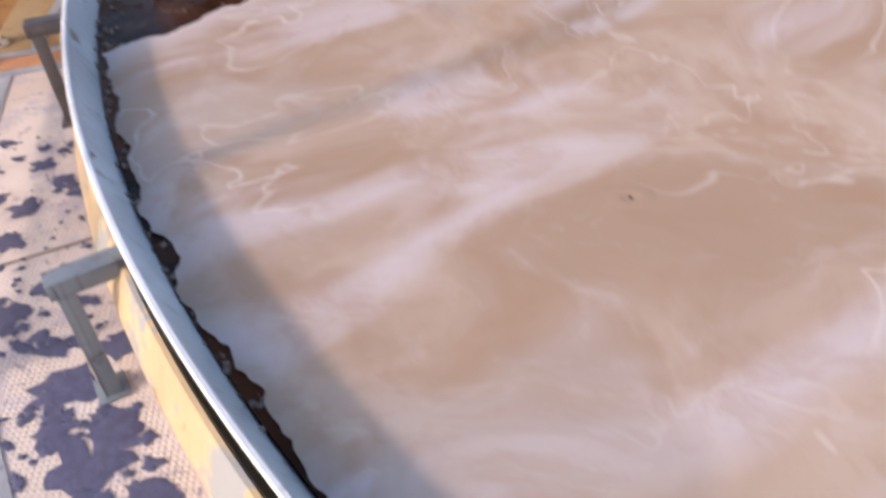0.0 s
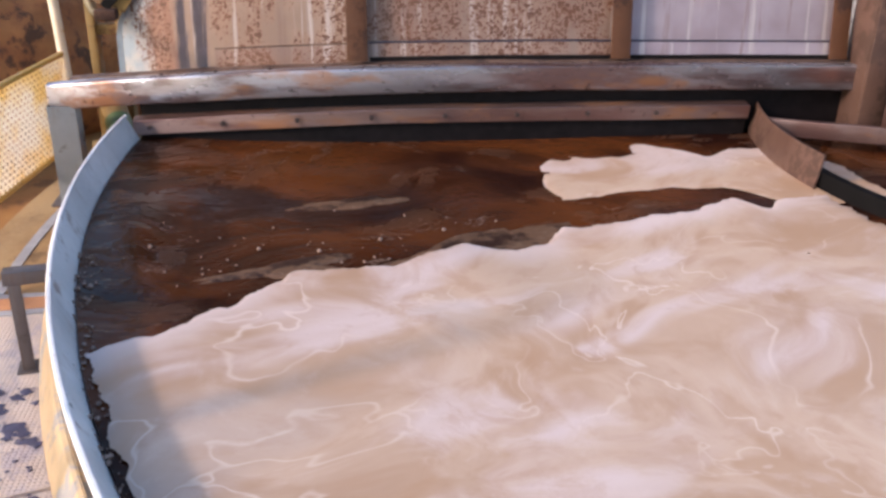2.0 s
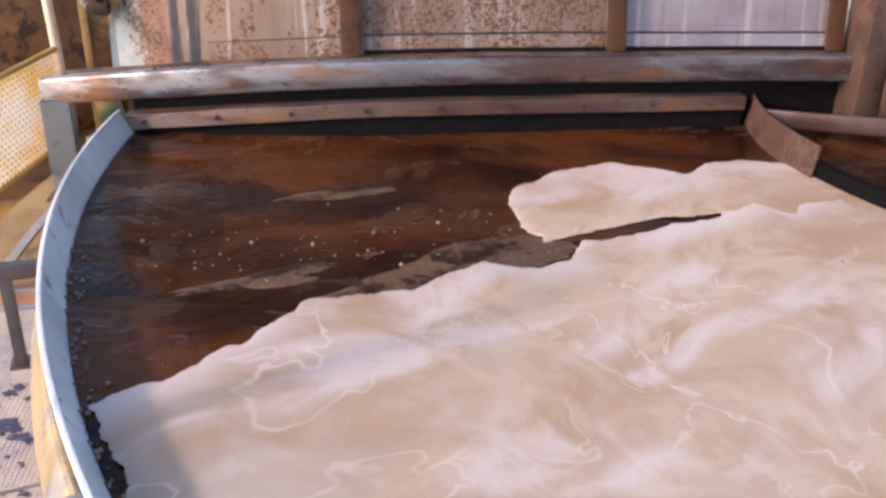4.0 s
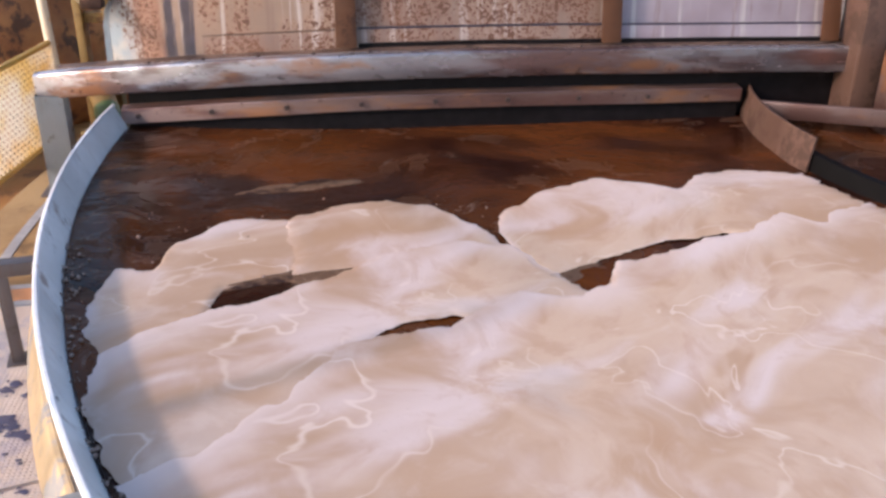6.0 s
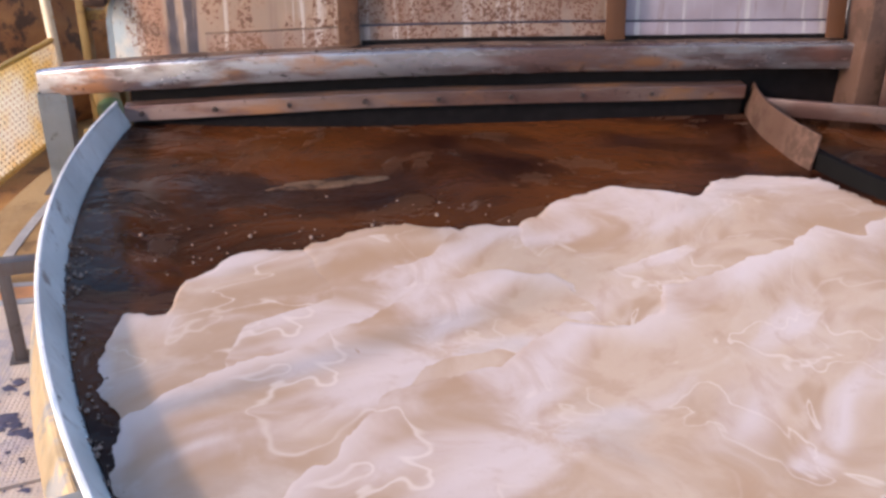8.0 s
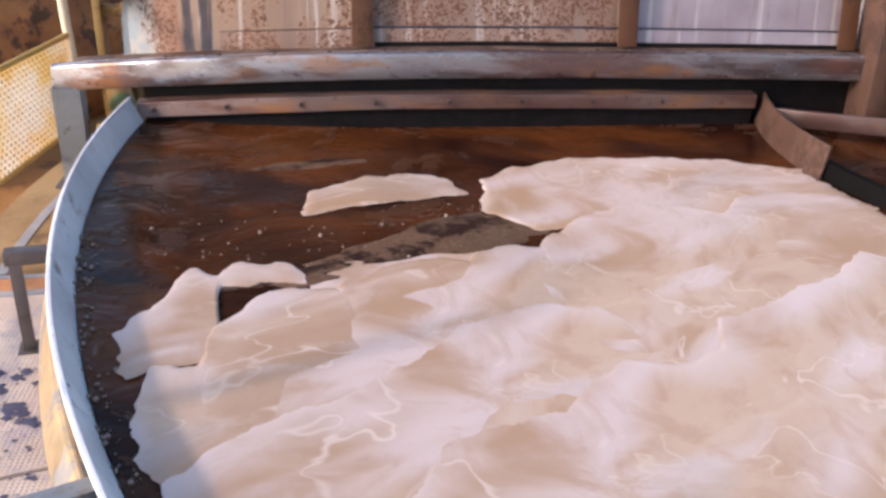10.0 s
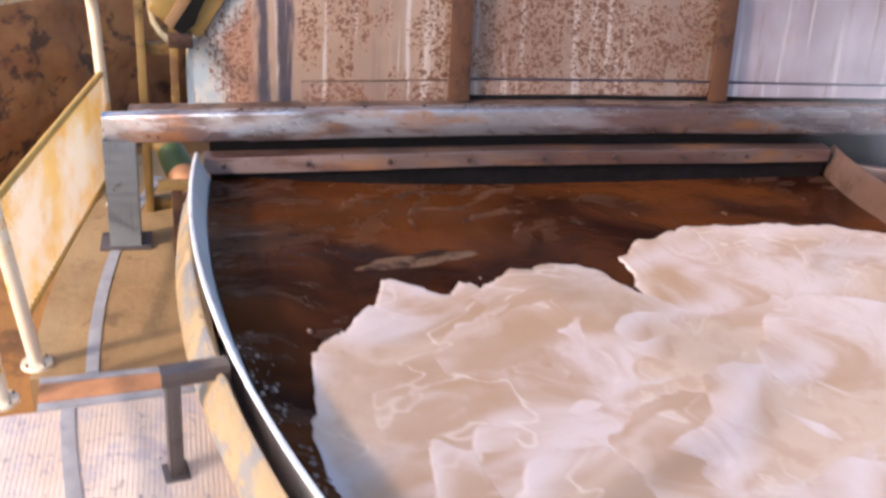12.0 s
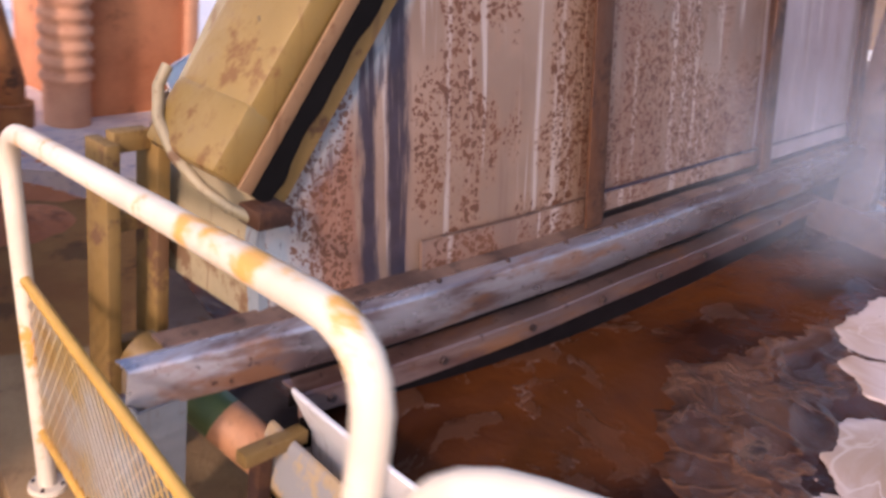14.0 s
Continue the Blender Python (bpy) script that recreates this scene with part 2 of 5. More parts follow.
def liquid_material():
    s = Shade("brown_liquor", 0.12)
    s.b.inputs["IOR"].default_value = 1.34
    s.b.inputs["Specular IOR Level"].default_value = 0.15
    v = s.vec("ADD", s.co, s.vec("MULTIPLY", s.noise(1.1, 2, 0.5, colour=True), (0.7, 0.7, 0.0)))
    v = s.scaled(v, (1.0, 1.5, 1.0))
    v2 = s.vec("ADD", v, s.vec("MULTIPLY", s.noise(3.0, 2, 0.5, v=v, colour=True), (0.22, 0.22, 0.0)))
    # clouds of orange silt in dark liquor
    a = s.noise(1.5, 3, 0.5, v=v2)
    c = s.mix(s.ramp(a, 0.36, 0.62), (0.017, 0.005, 0.003), (0.090, 0.026, 0.007))
    c = s.mix(s.math("MULTIPLY", s.ramp(s.noise(6, 4, 0.6, v=v2), 0.45, 0.65), 0.30), c, (0.040, 0.013, 0.007))
    # torn films of grey-brown scum
    b = s.noise(3.6, 6, 0.66, v=s.scaled(v2, (1, 1, 1), (4, 1, 0)))
    where = s.ramp(s.noise(1.5, 2, 0.5), 0.40, 0.54)
    scum = s.math("MULTIPLY", s.ramp(b, 0.52, 0.56), where)
    c = s.mix(s.math("MULTIPLY", scum, 0.32), c, (0.105, 0.054, 0.033))
    edge = s.math("MULTIPLY", s.ramp(s.math("ABSOLUTE", s.math("SUBTRACT", b, 0.53)), 0.012, 0.0), where)
    lit = s.ramp(s.noise(9, 3, 0.6, v=v2), 0.52, 0.66)
    c = s.mix(s.math("MULTIPLY", s.math("MULTIPLY", edge, lit), 0.35), c, (0.42, 0.32, 0.27))
    s.colour(c)
    s.rough(s.math("ADD", 0.10, s.math("MULTIPLY", scum, 0.35)))
    h = s.math("ADD", s.noise(6, 4, 0.55, v=v2), s.math("MULTIPLY", s.noise(34, 3, 0.5), 0.25))
    h = s.math("ADD", h, s.math("MULTIPLY", scum, 0.35))
    s.bump(h, 0.38, 0.02)
    return s.m


def metal_material(name, base, rust, rough=0.5, metal=0.3, rust_from=0.55, drips=0.5, dark=(0.05, 0.035, 0.03)):
    """Weathered painted or galvanised steel with rust and runs."""
    s = Shade(name, rough, metal)
    big = s.noise(2.2, 5, 0.6)
    c = s.mix(s.ramp(big, 0.35, 0.65), base, tuple(0.78 * k for k in base))
    runs = s.noise(1.0, 4, 0.6, v=s.scaled(s.co, (26, 26, 1.3)))
    c = s.mix(s.math("MULTIPLY", s.ramp(runs, 0.56, 0.70), drips), c, rust)
    r = s.noise(5.5, 7, 0.68, v=s.scaled(s.co, (1, 1, 1), (3, 3, 3)))
    c = s.mix(s.ramp(r, rust_from, rust_from + 0.08), c, rust)
    c = s.mix(s.ramp(s.noise(11, 6, 0.7), 0.62, 0.72), c, dark)
    s.colour(c)
    s.rough(s.math("ADD", rough - 0.1, s.math("MULTIPLY", s.ramp(r, 0.4, 0.65), 0.35)))
    s.bump(s.math("ADD", s.noise(16, 6, 0.65), s.math("MULTIPLY", s.noise(90, 2, 0.5), 0.3)), 0.25, 0.006)
    return s.m


def panel_material(name, base, spot_from, streak, hue, pit=1.0, first=False):
    """Plate of the hopper: pale scale, pitted with rust, with dark and white runs; the first one also flakes
    blue-grey along its cut edge and is eaten by rust beside the tar runs."""
    s = Shade(name, 0.45, 0.2)
    x, y, z = s.split(s.place())[0:3]
    c = s.mix(s.ramp(s.noise(1.8, 4, 0.6), 0.38, 0.62), base, hue)
    runs = s.noise(1.0, 5, 0.62, v=s.scaled(s.co, (22, 3, 0.5)))
    c = s.mix(s.math("MULTIPLY", s.ramp(runs, 0.57, 0.66), 0.55), c, (0.50, 0.45, 0.44))
    runs2 = s.noise(1.0, 5, 0.65, v=s.scaled(s.co, (13, 3, 0.6), (7, 0, 0)))
    c = s.mix(s.math("MULTIPLY", s.ramp(runs2, 0.56, 0.68), streak), c, (0.15, 0.085, 0.070))
    where = s.math("ADD", s.noise(3.4, 3, 0.55, v=s.scaled(s.co, (1, 1, 0.8), (1, 5, 2))),
                   s.math("MULTIPLY", s.noise(1.0, 3, 0.6, v=s.scaled(s.co, (11, 3, 0.8), (2, 0, 4))), 0.55))
    where = s.ramp(where, spot_from + 0.28, spot_from + 0.46)
    if first:
        wob = s.math("MULTIPLY", s.math("SUBTRACT", s.noise(1.0, 5, 0.7, v=s.scaled(s.co, (14, 3, 3))), 0.5), 0.11)
        xl = s.math("SUBTRACT", s.math("MULTIPLY", s.math("MAXIMUM", s.math("SUBTRACT", z, 0.97), 0.0), 0.60), 1.37)
        u = s.math("ADD", s.math("SUBTRACT", x, xl), wob)
        eaten = s.math("MULTIPLY", s.ramp(u, 0.12, 0.15), s.ramp(s.math("ADD", x, wob), -1.105, -1.125))
        eaten = s.math("MULTIPLY", eaten, s.ramp(s.math("ADD", z, wob), 1.62, 1.50))
        c = s.mix(s.math("MULTIPLY", eaten, 0.8), c, s.mix(s.noise(30, 4, 0.6), (0.120, 0.042, 0.024), (0.26, 0.130, 0.090)))
        blue = s.ramp(u, 0.17, 0.12)
        flake = s.mix(s.ramp(s.noise(9, 5, 0.65), 0.40, 0.62), (0.20, 0.235, 0.275), (0.30, 0.285, 0.275))
        flake = s.mix(s.ramp(s.noise(1.0, 5, 0.7, v=s.scaled(s.co, (45, 5, 7))), 0.58, 0.66), flake, (0.05, 0.038, 0.045))
        c = s.mix(blue, c, flake)
        # wide smear of tar round the two runs
        rag = s.math("MULTIPLY", s.math("SUBTRACT", s.noise(1.0, 6, 0.7, v=s.scaled(s.co, (40, 3, 5), (9, 0, 1))), 0.5), 0.06)
        fine = s.ramp(s.noise(1.0, 6, 0.7, v=s.scaled(s.co, (60, 3, 2.2), (0, 0, 3))), 0.22, 0.42)
        for at, wide in ((1.090, 0.022), (1.008, 0.030)):
            near = s.math("ABSOLUTE", s.math("ADD", s.math("ADD", x, at), rag))
            tar = s.math("MULTIPLY", s.ramp(near, wide + 0.008, wide - 0.012), fine)
            c = s.mix(s.math("MULTIPLY", tar, 1.0), c, s.mix(s.noise(24, 4), (0.006, 0.005, 0.009), (0.038, 0.032, 0.058)))
        left = s.math("MULTIPLY", s.ramp(s.math("ABSOLUTE", s.math("SUBTRACT", u, 0.145)), 0.035, 0.01), s.ramp(s.noise(1.0, 5, 0.65, v=s.scaled(s.co, (30, 3, 2.5), (5, 0, 3))), 0.50, 0.60))
        c = s.mix(s.math("MULTIPLY", left, 0.85), c, (0.050, 0.045, 0.065))
        where = s.math("MAXIMUM", where, s.math("MULTIPLY", eaten, 0.9))
        clean = s.math("SUBTRACT", 1.0, s.math("MULTIPLY", s.ramp(s.math("ABSOLUTE", s.math("ADD", x, 1.048)), 0.10, 0.07), 0.8))
        where = s.math("MULTIPLY", where, clean)
    jog = s.vec("ADD", s.co, s.vec("MULTIPLY", s.noise(38, 2, colour=True), (0.022, 0.022, 0.022)))
    hole = 0.0
    for k, (scale, reach) in enumerate(((66, 0.80), (112, 0.76))):
        v = s.scaled(jog, (1, 1, 1), (k * 3.3, 0, 1.7 * k))
        dist = s.cells(scale, v=v)
        size = s.split(s.cells(scale, v=v, out="Color"))[0]
        size = s.math("MULTIPLY", s.math("MULTIPLY", s.math("POWER", size, 1.6), s.math("MULTIPLY", where, pit)), reach)
        hole = s.math("MAXIMUM", hole, s.ramp(s.math("SUBTRACT", size, dist), -0.04, 0.07))
    c = s.mix(s.math("MULTIPLY", where, 0.22), c, (0.30, 0.140, 0.080))
    c = s.mix(s.math("MULTIPLY", hole, 0.9), c, s.mix(s.noise(14, 3), (0.042, 0.016, 0.010), (0.150, 0.052, 0.020)))
    s.colour(c)
    s.bump(s.math("SUBTRACT", s.noise(20, 5, 0.6), s.math("MULTIPLY", hole, 0.9)), 0.3, 0.005)
    return s.m


def beam_material(name, pale, brown, from_x=-1.75, to_x=0.2, rough=0.32):
    """Rolled steel, a bluish sky highlight put into its colour towards the free end, scorched brown and purple along
    its length.
    """
    s = Shade(name, rough, 0.7)
    x, y, z = s.split(s.place())[0:3]
    along = s.noise(1.0, 5, 0.6, v=s.scaled(s.co, (1.6, 6, 9)))
    # painted highlight: paler towards from_x, dimmer towards to_x
    c = s.mix(s.ramp(s.math("ADD", x, s.math("MULTIPLY", along, 0.8)), from_x + 0.5, to_x + 0.4), pale, tuple(0.45 * a + 0.30 * b for a, b in zip(pale, brown)))
    c = s.mix(s.math("MULTIPLY", s.ramp(along, 0.45, 0.60), 0.85), c, brown)
    scorch = s.noise(1.0, 5, 0.62, v=s.scaled(s.co, (2.0, 6, 6), (4, 0, 2)))
    c = s.mix(s.math("MULTIPLY", s.ramp(scorch, 0.53, 0.66), 0.7), c, (0.30, 0.135, 0.060))
    c = s.mix(s.math("MULTIPLY", s.ramp(s.noise(28, 5, 0.7), 0.60, 0.70), 0.8), c, (0.05, 0.030, 0.030))
    s.colour(c)
    s.rough(s.math("ADD", rough - 0.06, s.math("MULTIPLY", s.ramp(scorch, 0.4, 0.65), 0.30)))
    s.bump(s.math("ADD", s.noise(14, 5, 0.6), s.math("MULTIPLY", s.noise(90, 2, 0.5), 0.25)), 0.16, 0.005)
    return s.m


def mesh_material():
    """Thin coated mesh that lets low sun glow through it."""
    s = Shade("yellow_mesh_coat", 0.55)
    a = s.noise(3.0, 4, 0.6)
    c = s.mix(s.ramp(a, 0.38, 0.60), (0.90, 0.68, 0.30), (0.86, 0.58, 0.20))
    # sun glare put into the coat's colour as whiter patches
    c = s.mix(s.math("MULTIPLY", s.ramp(s.noise(1.0, 4, 0.6, v=s.scaled(s.co, (2.2, 2.2, 3))), 0.42, 0.60), 0.8), c, (0.93, 0.90, 0.85))
    s.colour(c)
    thin = s.t.nodes.new("ShaderNodeBsdfTranslucent")
    s.link(c, thin.inputs["Color"])
    both = s.t.nodes.new("ShaderNodeMixShader")
    both.inputs[0].default_value = 0.6
    s.t.links.new(s.b.outputs[0], both.inputs[1])
    s.t.links.new(thin.outputs[0], both.inputs[2])
    s.t.links.new(both.outputs[0], s.t.nodes["Material Output"].inputs["Surface"])
    return s.m


def ground_material(name, base, other, spots=(0.1, 0.07, 0.05), rough=0.85, scale=3.0, wet=0.0, blotch=0.0):
    s = Shade(name, rough)
    a = s.noise(scale, 6, 0.65)
    c = s.mix(s.ramp(a, 0.36, 0.64), base, other)
    c = s.mix(s.math("MULTIPLY", s.ramp(s.noise(scale * 4, 6, 0.7), 0.56, 0.7), 0.6), c, spots)
    if blotch:
        c = s.mix(s.math("MULTIPLY", s.ramp(s.noise(scale * 2.2, 7, 0.68, v=s.scaled(s.co, (1, 1, 1), (3, 1, 7))), 0.54, 0.62), blotch), c, spots)
    s.colour(c)
    if wet:
        s.rough(s.ramp(a, 0.62, 0.36))
    s.bump(s.math("ADD", s.noise(35, 5, 0.65), s.noise(6, 3, 0.5)), 0.45, 0.01)
    return s.m


def tread_material():
    """Walkway plate: pale, worn, with a fine raised tread and splashed bluish sludge."""
    s = Shade("tread_plate", 0.7, 0.1)
    a = s.noise(2.5, 5, 0.6)
    c = s.mix(s.ramp(a, 0.36, 0.64), (0.70, 0.60, 0.55), (0.60, 0.49, 0.43))
    c = s.mix(s.math("MULTIPLY", s.ramp(s.noise(7, 5, 0.7), 0.50, 0.62), 0.55), c, (0.40, 0.36, 0.44))
    c = s.mix(s.math("MULTIPLY", s.ramp(s.noise(24, 5, 0.75), 0.57, 0.66), 0.7), c, (0.20, 0.165, 0.235))
    s.colour(c)
    d = s.cells(70, rand=0.12)
    s.bump(s.math("ADD", s.ramp(d, 0.45, 0.2), s.noise(30, 4, 0.6)), 0.4, 0.004)
    return s.m


def plain_material(name, base, rough=0.6, metal=0.0, scale=8.0, vary=0.25, gloss=0.5):
    s = Shade(name, rough, metal)
    s.b.inputs["Specular IOR Level"].default_value = gloss
    a = s.noise(scale, 5, 0.6)
    c = s.mix(s.ramp(a, 0.35, 0.65), base, tuple(k * (1 - vary) for k in base))
    s.colour(s.mix(s.math("MULTIPLY", s.ramp(s.noise(scale * 5, 4, 0.7), 0.55, 0.72), 0.4), c, tuple(k * 0.4 for k in base)))
    s.bump(s.noise(scale * 6, 4, 0.6), 0.2, 0.004)
    return s.m


def steam_material():
    """Thin drifting vapour, soft towards its rim."""
    s = Shade("steam", 0.9)
    x, y, z = s.split(s.co)[0:3]
    r = s.math("ADD", s.math("MULTIPLY", s.math("MULTIPLY", x, x), 1.55), s.math("MULTIPLY", s.math("MULTIPLY", z, z), 2.8))
    puff = s.ramp(s.noise(2.3, 4, 0.55, warp=0.6), 0.28, 0.72)
    k = s.math("MULTIPLY", s.math("MULTIPLY", s.ramp(r, 1.0, 0.0), puff), 0.12)
    clear = s.t.nodes.new("ShaderNodeBsdfTransparent")
    front = s.t.nodes.new("ShaderNodeBsdfDiffuse")
    back = s.t.nodes.new("ShaderNodeBsdfTranslucent")
    for n in (front, back):
        n.inputs["Color"].default_value = (0.66, 0.78, 1.0, 1)
    white, both = s.t.nodes.new("ShaderNodeMixShader"), s.t.nodes.new("ShaderNodeMixShader")
    s.t.links.new(front.outputs[0], white.inputs[1])
    s.t.links.new(back.outputs[0], white.inputs[2])
    s.link(k, both.inputs[0])
    s.t.links.new(clear.outputs[0], both.inputs[1])
    s.t.links.new(white.outputs[0], both.inputs[2])
    s.t.links.new(both.outputs[0], s.t.nodes["Material Output"].inputs["Surface"])
    return s.m


STEAM = steam_material()
FOAM = foam_material()
SCUM = scum_material()
SKIN = skin_material()
SLICK = plain_material("dark_slick", (0.070, 0.026, 0.012), 0.25, 0.0, 14, 0.5, 0.2)
# near-black, mostly used where deep shade is put into the colour
NEAR_BLACK = plain_material("near_black", (0.010, 0.008, 0.009), 0.45, 0.0, 20, 0.4, 0.12)
# dark tone for the painted shadow line along the plates' fold
FOLD_SHADE = metal_material("fold_shade", (0.040, 0.034, 0.058), (0.018, 0.013, 0.018), 0.4, 0.1, 0.5, 0.6)
LIQUID = liquid_material()
BUBBLE = plain_material("bubble_film", (0.30, 0.20, 0.16), 0.12, 0.0, 30, 0.4, 0.5)
RIM_STEEL = metal_material("galvanised_rim", (0.78, 0.77, 0.79), (0.36, 0.29, 0.27), 0.42, 0.08, 0.60, 0.35)
SHELL_PAINT = metal_material("cream_shell", (0.50, 0.36, 0.21), (0.27, 0.26, 0.26), 0.55, 0.0, 0.50, 0.7, dark=(0.18, 0.09, 0.04))
BEAM_STEEL = beam_material("weathered_beam", (0.46, 0.46, 0.52), (0.125, 0.066, 0.060), rough=0.27)
STRIP_STEEL = beam_material("stained_strip", (0.32, 0.215, 0.195), (0.140, 0.070, 0.060), rough=0.40)
PANEL_RUSTY = panel_material("pitted_plate", (0.265, 0.185, 0.145), 0.37, 0.45, (0.205, 0.135, 0.102), 1.0, True)
PANEL_MID = panel_material("pitted_plate_worn", (0.215, 0.152, 0.126), 0.33, 0.5, (0.160, 0.102, 0.082))
PANEL_CLEAN = panel_material("streaked_plate", (0.31, 0.26, 0.30), 0.66, 0.6, (0.23, 0.18, 0.21), 0.7)
RIB_RUST = metal_material("rusty_rib", (0.078, 0.027, 0.009), (0.036, 0.013, 0.008), 0.7, 0.0, 0.5, 0.5)
BLUE_STEEL = metal_material("blue_grey_steel", (0.21, 0.23, 0.26), (0.12, 0.08, 0.065), 0.5, 0.3, 0.58, 0.5)
DARK_STEEL = metal_material("dark_steel", (0.10, 0.085, 0.09), (0.09, 0.05, 0.035), 0.5, 0.3, 0.6, 0.4)
BLACK = plain_material("black_rubber", (0.005, 0.0045, 0.005), 0.7, 0.0, 8, 0.3, 0.06)
RAIL_PAINT = metal_material("cream_rail_paint", (0.80, 0.69, 0.55), (0.62, 0.33, 0.08), 0.45, 0.0, 0.54, 0.15, dark=(0.52, 0.33, 0.13))
MESH_PAINT = mesh_material()
CHUTE_PAINT = metal_material("olive_chute_paint", (0.275, 0.175, 0.052), (0.17, 0.082, 0.024), 0.4, 0.1, 0.53, 0.6)
OCHRE_PAINT = metal_material("ochre_frame_paint", (0.26, 0.158, 0.050), (0.12, 0.058, 0.026), 0.55, 0.1, 0.54, 0.5)
GREEN_PAINT = plain_material("green_paint", (0.085, 0.135, 0.045), 0.55)
ORANGE_PAINT = plain_material("salmon_paint", (0.55, 0.26, 0.13), 0.6)
EARTH = ground_material("earth_floor", (0.37, 0.188, 0.055), (0.27, 0.118, 0.035), (0.05, 0.028, 0.016), scale=1.3, blotch=0.55)
CONCRETE = ground_material("ochre_concrete", (0.36, 0.235, 0.115), (0.26, 0.155, 0.070), (0.10, 0.06, 0.035), scale=2.0)
TREAD = tread_material()
SLUDGE = plain_material("bluish_sludge", (0.095, 0.092, 0.165), 0.5, 0.0, 30)
BLUE_LINE = plain_material("blue_grey_paint", (0.36, 0.36, 0.40), 0.7)
PALE = ground_material("pale_concrete", (0.80, 0.78, 0.80), (0.72, 0.70, 0.72), (0.5, 0.46, 0.45), scale=0.8)
DRUM_RUST = ground_material("caked_dirt", (0.43, 0.165, 0.050), (0.27, 0.090, 0.030), (0.055, 0.025, 0.015), 0.9, 2.4, blotch=0.8)
PINK_SHELL = ground_material("dusty_shell", (0.62, 0.32, 0.19), (0.48, 0.22, 0.125), (0.2, 0.1, 0.07), 0.8, 1.2)
BAR_YELLOW = metal_material("orange_bar_paint", (0.62, 0.36, 0.08), (0.42, 0.20, 0.04), 0.5, 0.0, 0.56, 0.3)
FOLD_STEEL = metal_material("flaking_edge_steel", (0.25, 0.28, 0.31), (0.12, 0.085, 0.075), 0.5, 0.2, 0.56, 0.8)
SIDE_PAINT = metal_material("stained_side_plate", (0.33, 0.265, 0.16), (0.16, 0.09, 0.045), 0.55, 0.1, 0.54, 0.7)
EDGE_RUST = metal_material("worn_edge_angle", (0.27, 0.155, 0.080), (0.15, 0.068, 0.030), 0.55, 0.1, 0.50, 0.5)
RED_DIRT = ground_material("red_brown_dust", (0.64, 0.255, 0.115), (0.45, 0.160, 0.068), (0.13, 0.055, 0.028), 0.85, 1.4)
CRUST = ground_material("dark_crust", (0.145, 0.088, 0.066), (0.075, 0.042, 0.032), (0.016, 0.012, 0.012), 0.6, 5.0, blotch=0.6)
DEFLECTOR = metal_material("deflector_steel", (0.125, 0.070, 0.055), (0.065, 0.034, 0.026), 0.45, 0.2, 0.5, 0.5)
BOLT_STEEL = plain_material("bolt_steel", (0.065, 0.042, 0.040), 0.5, 0.3)


# ---- ground and walkway ----
def build_ground():
    bm = bmesh.new()
    vs = [bm.verts.new(p) for p in ((-300, -300, -0.03), (300, -300, -0.03), (300, 300, -0.03), (-300, 300, -0.03))]
    bm.faces.new(vs)
    tagged(part("ground", bm, EARTH), "ochre dusty earth floor of the works yard", "ground", kind="structure")


def build_walkway():
    top = thing("walkway", "pale worn tread-plate walkway round the tank, splashed with bluish sludge", "walkway", kind="structure")
    for a0, a1 in ((160, 183.0), (185.0, 197), (197.2, 212), (212.2, 230), (230.2, 262), (262.2, 300), (300.2, 340), (340.2, 380), (380.2, 420), (420.2, 460), (460.2, 500)):
        bm = bmesh.new()
        edge = 5.28 if a0 < 184 else 5.98
        lathe(bm, [(4.70, -0.03), (4.70, DECK), (edge, DECK), (edge, -0.03)], a0, a1, 14)
        part("tread_plate", bm, TREAD if a0 > 182 else CONCRETE, top)
    for a0, a1, mat in ((183.05, 183.4, BLUE_LINE), (183.45, 184.5, ORANGE_PAINT), (184.55, 184.95, BLUE_LINE)):
        bm = bmesh.new()
        lathe(bm, [(4.70, -0.03), (4.70, DECK + 0.003), (5.25, DECK + 0.003), (5.25, -0.03)], a0, a1, 3)
        part("joint_bar", bm, mat, top)
    bm = bmesh.new()
    lathe(bm, [(5.075, DECK), (5.075, DECK + 0.004), (5.115, DECK + 0.004), (5.115, DECK)], 164, 183.0, 12)
    part("seam_strip", bm, BLUE_LINE, top)
    bm = bmesh.new()
    lathe(bm, [(5.145, DECK), (5.145, DECK + 0.004), (5.185, DECK + 0.004), (5.185, DECK)], 185.0, 206, 16)
    part("seam_strip", bm, BLUE_LINE, top)


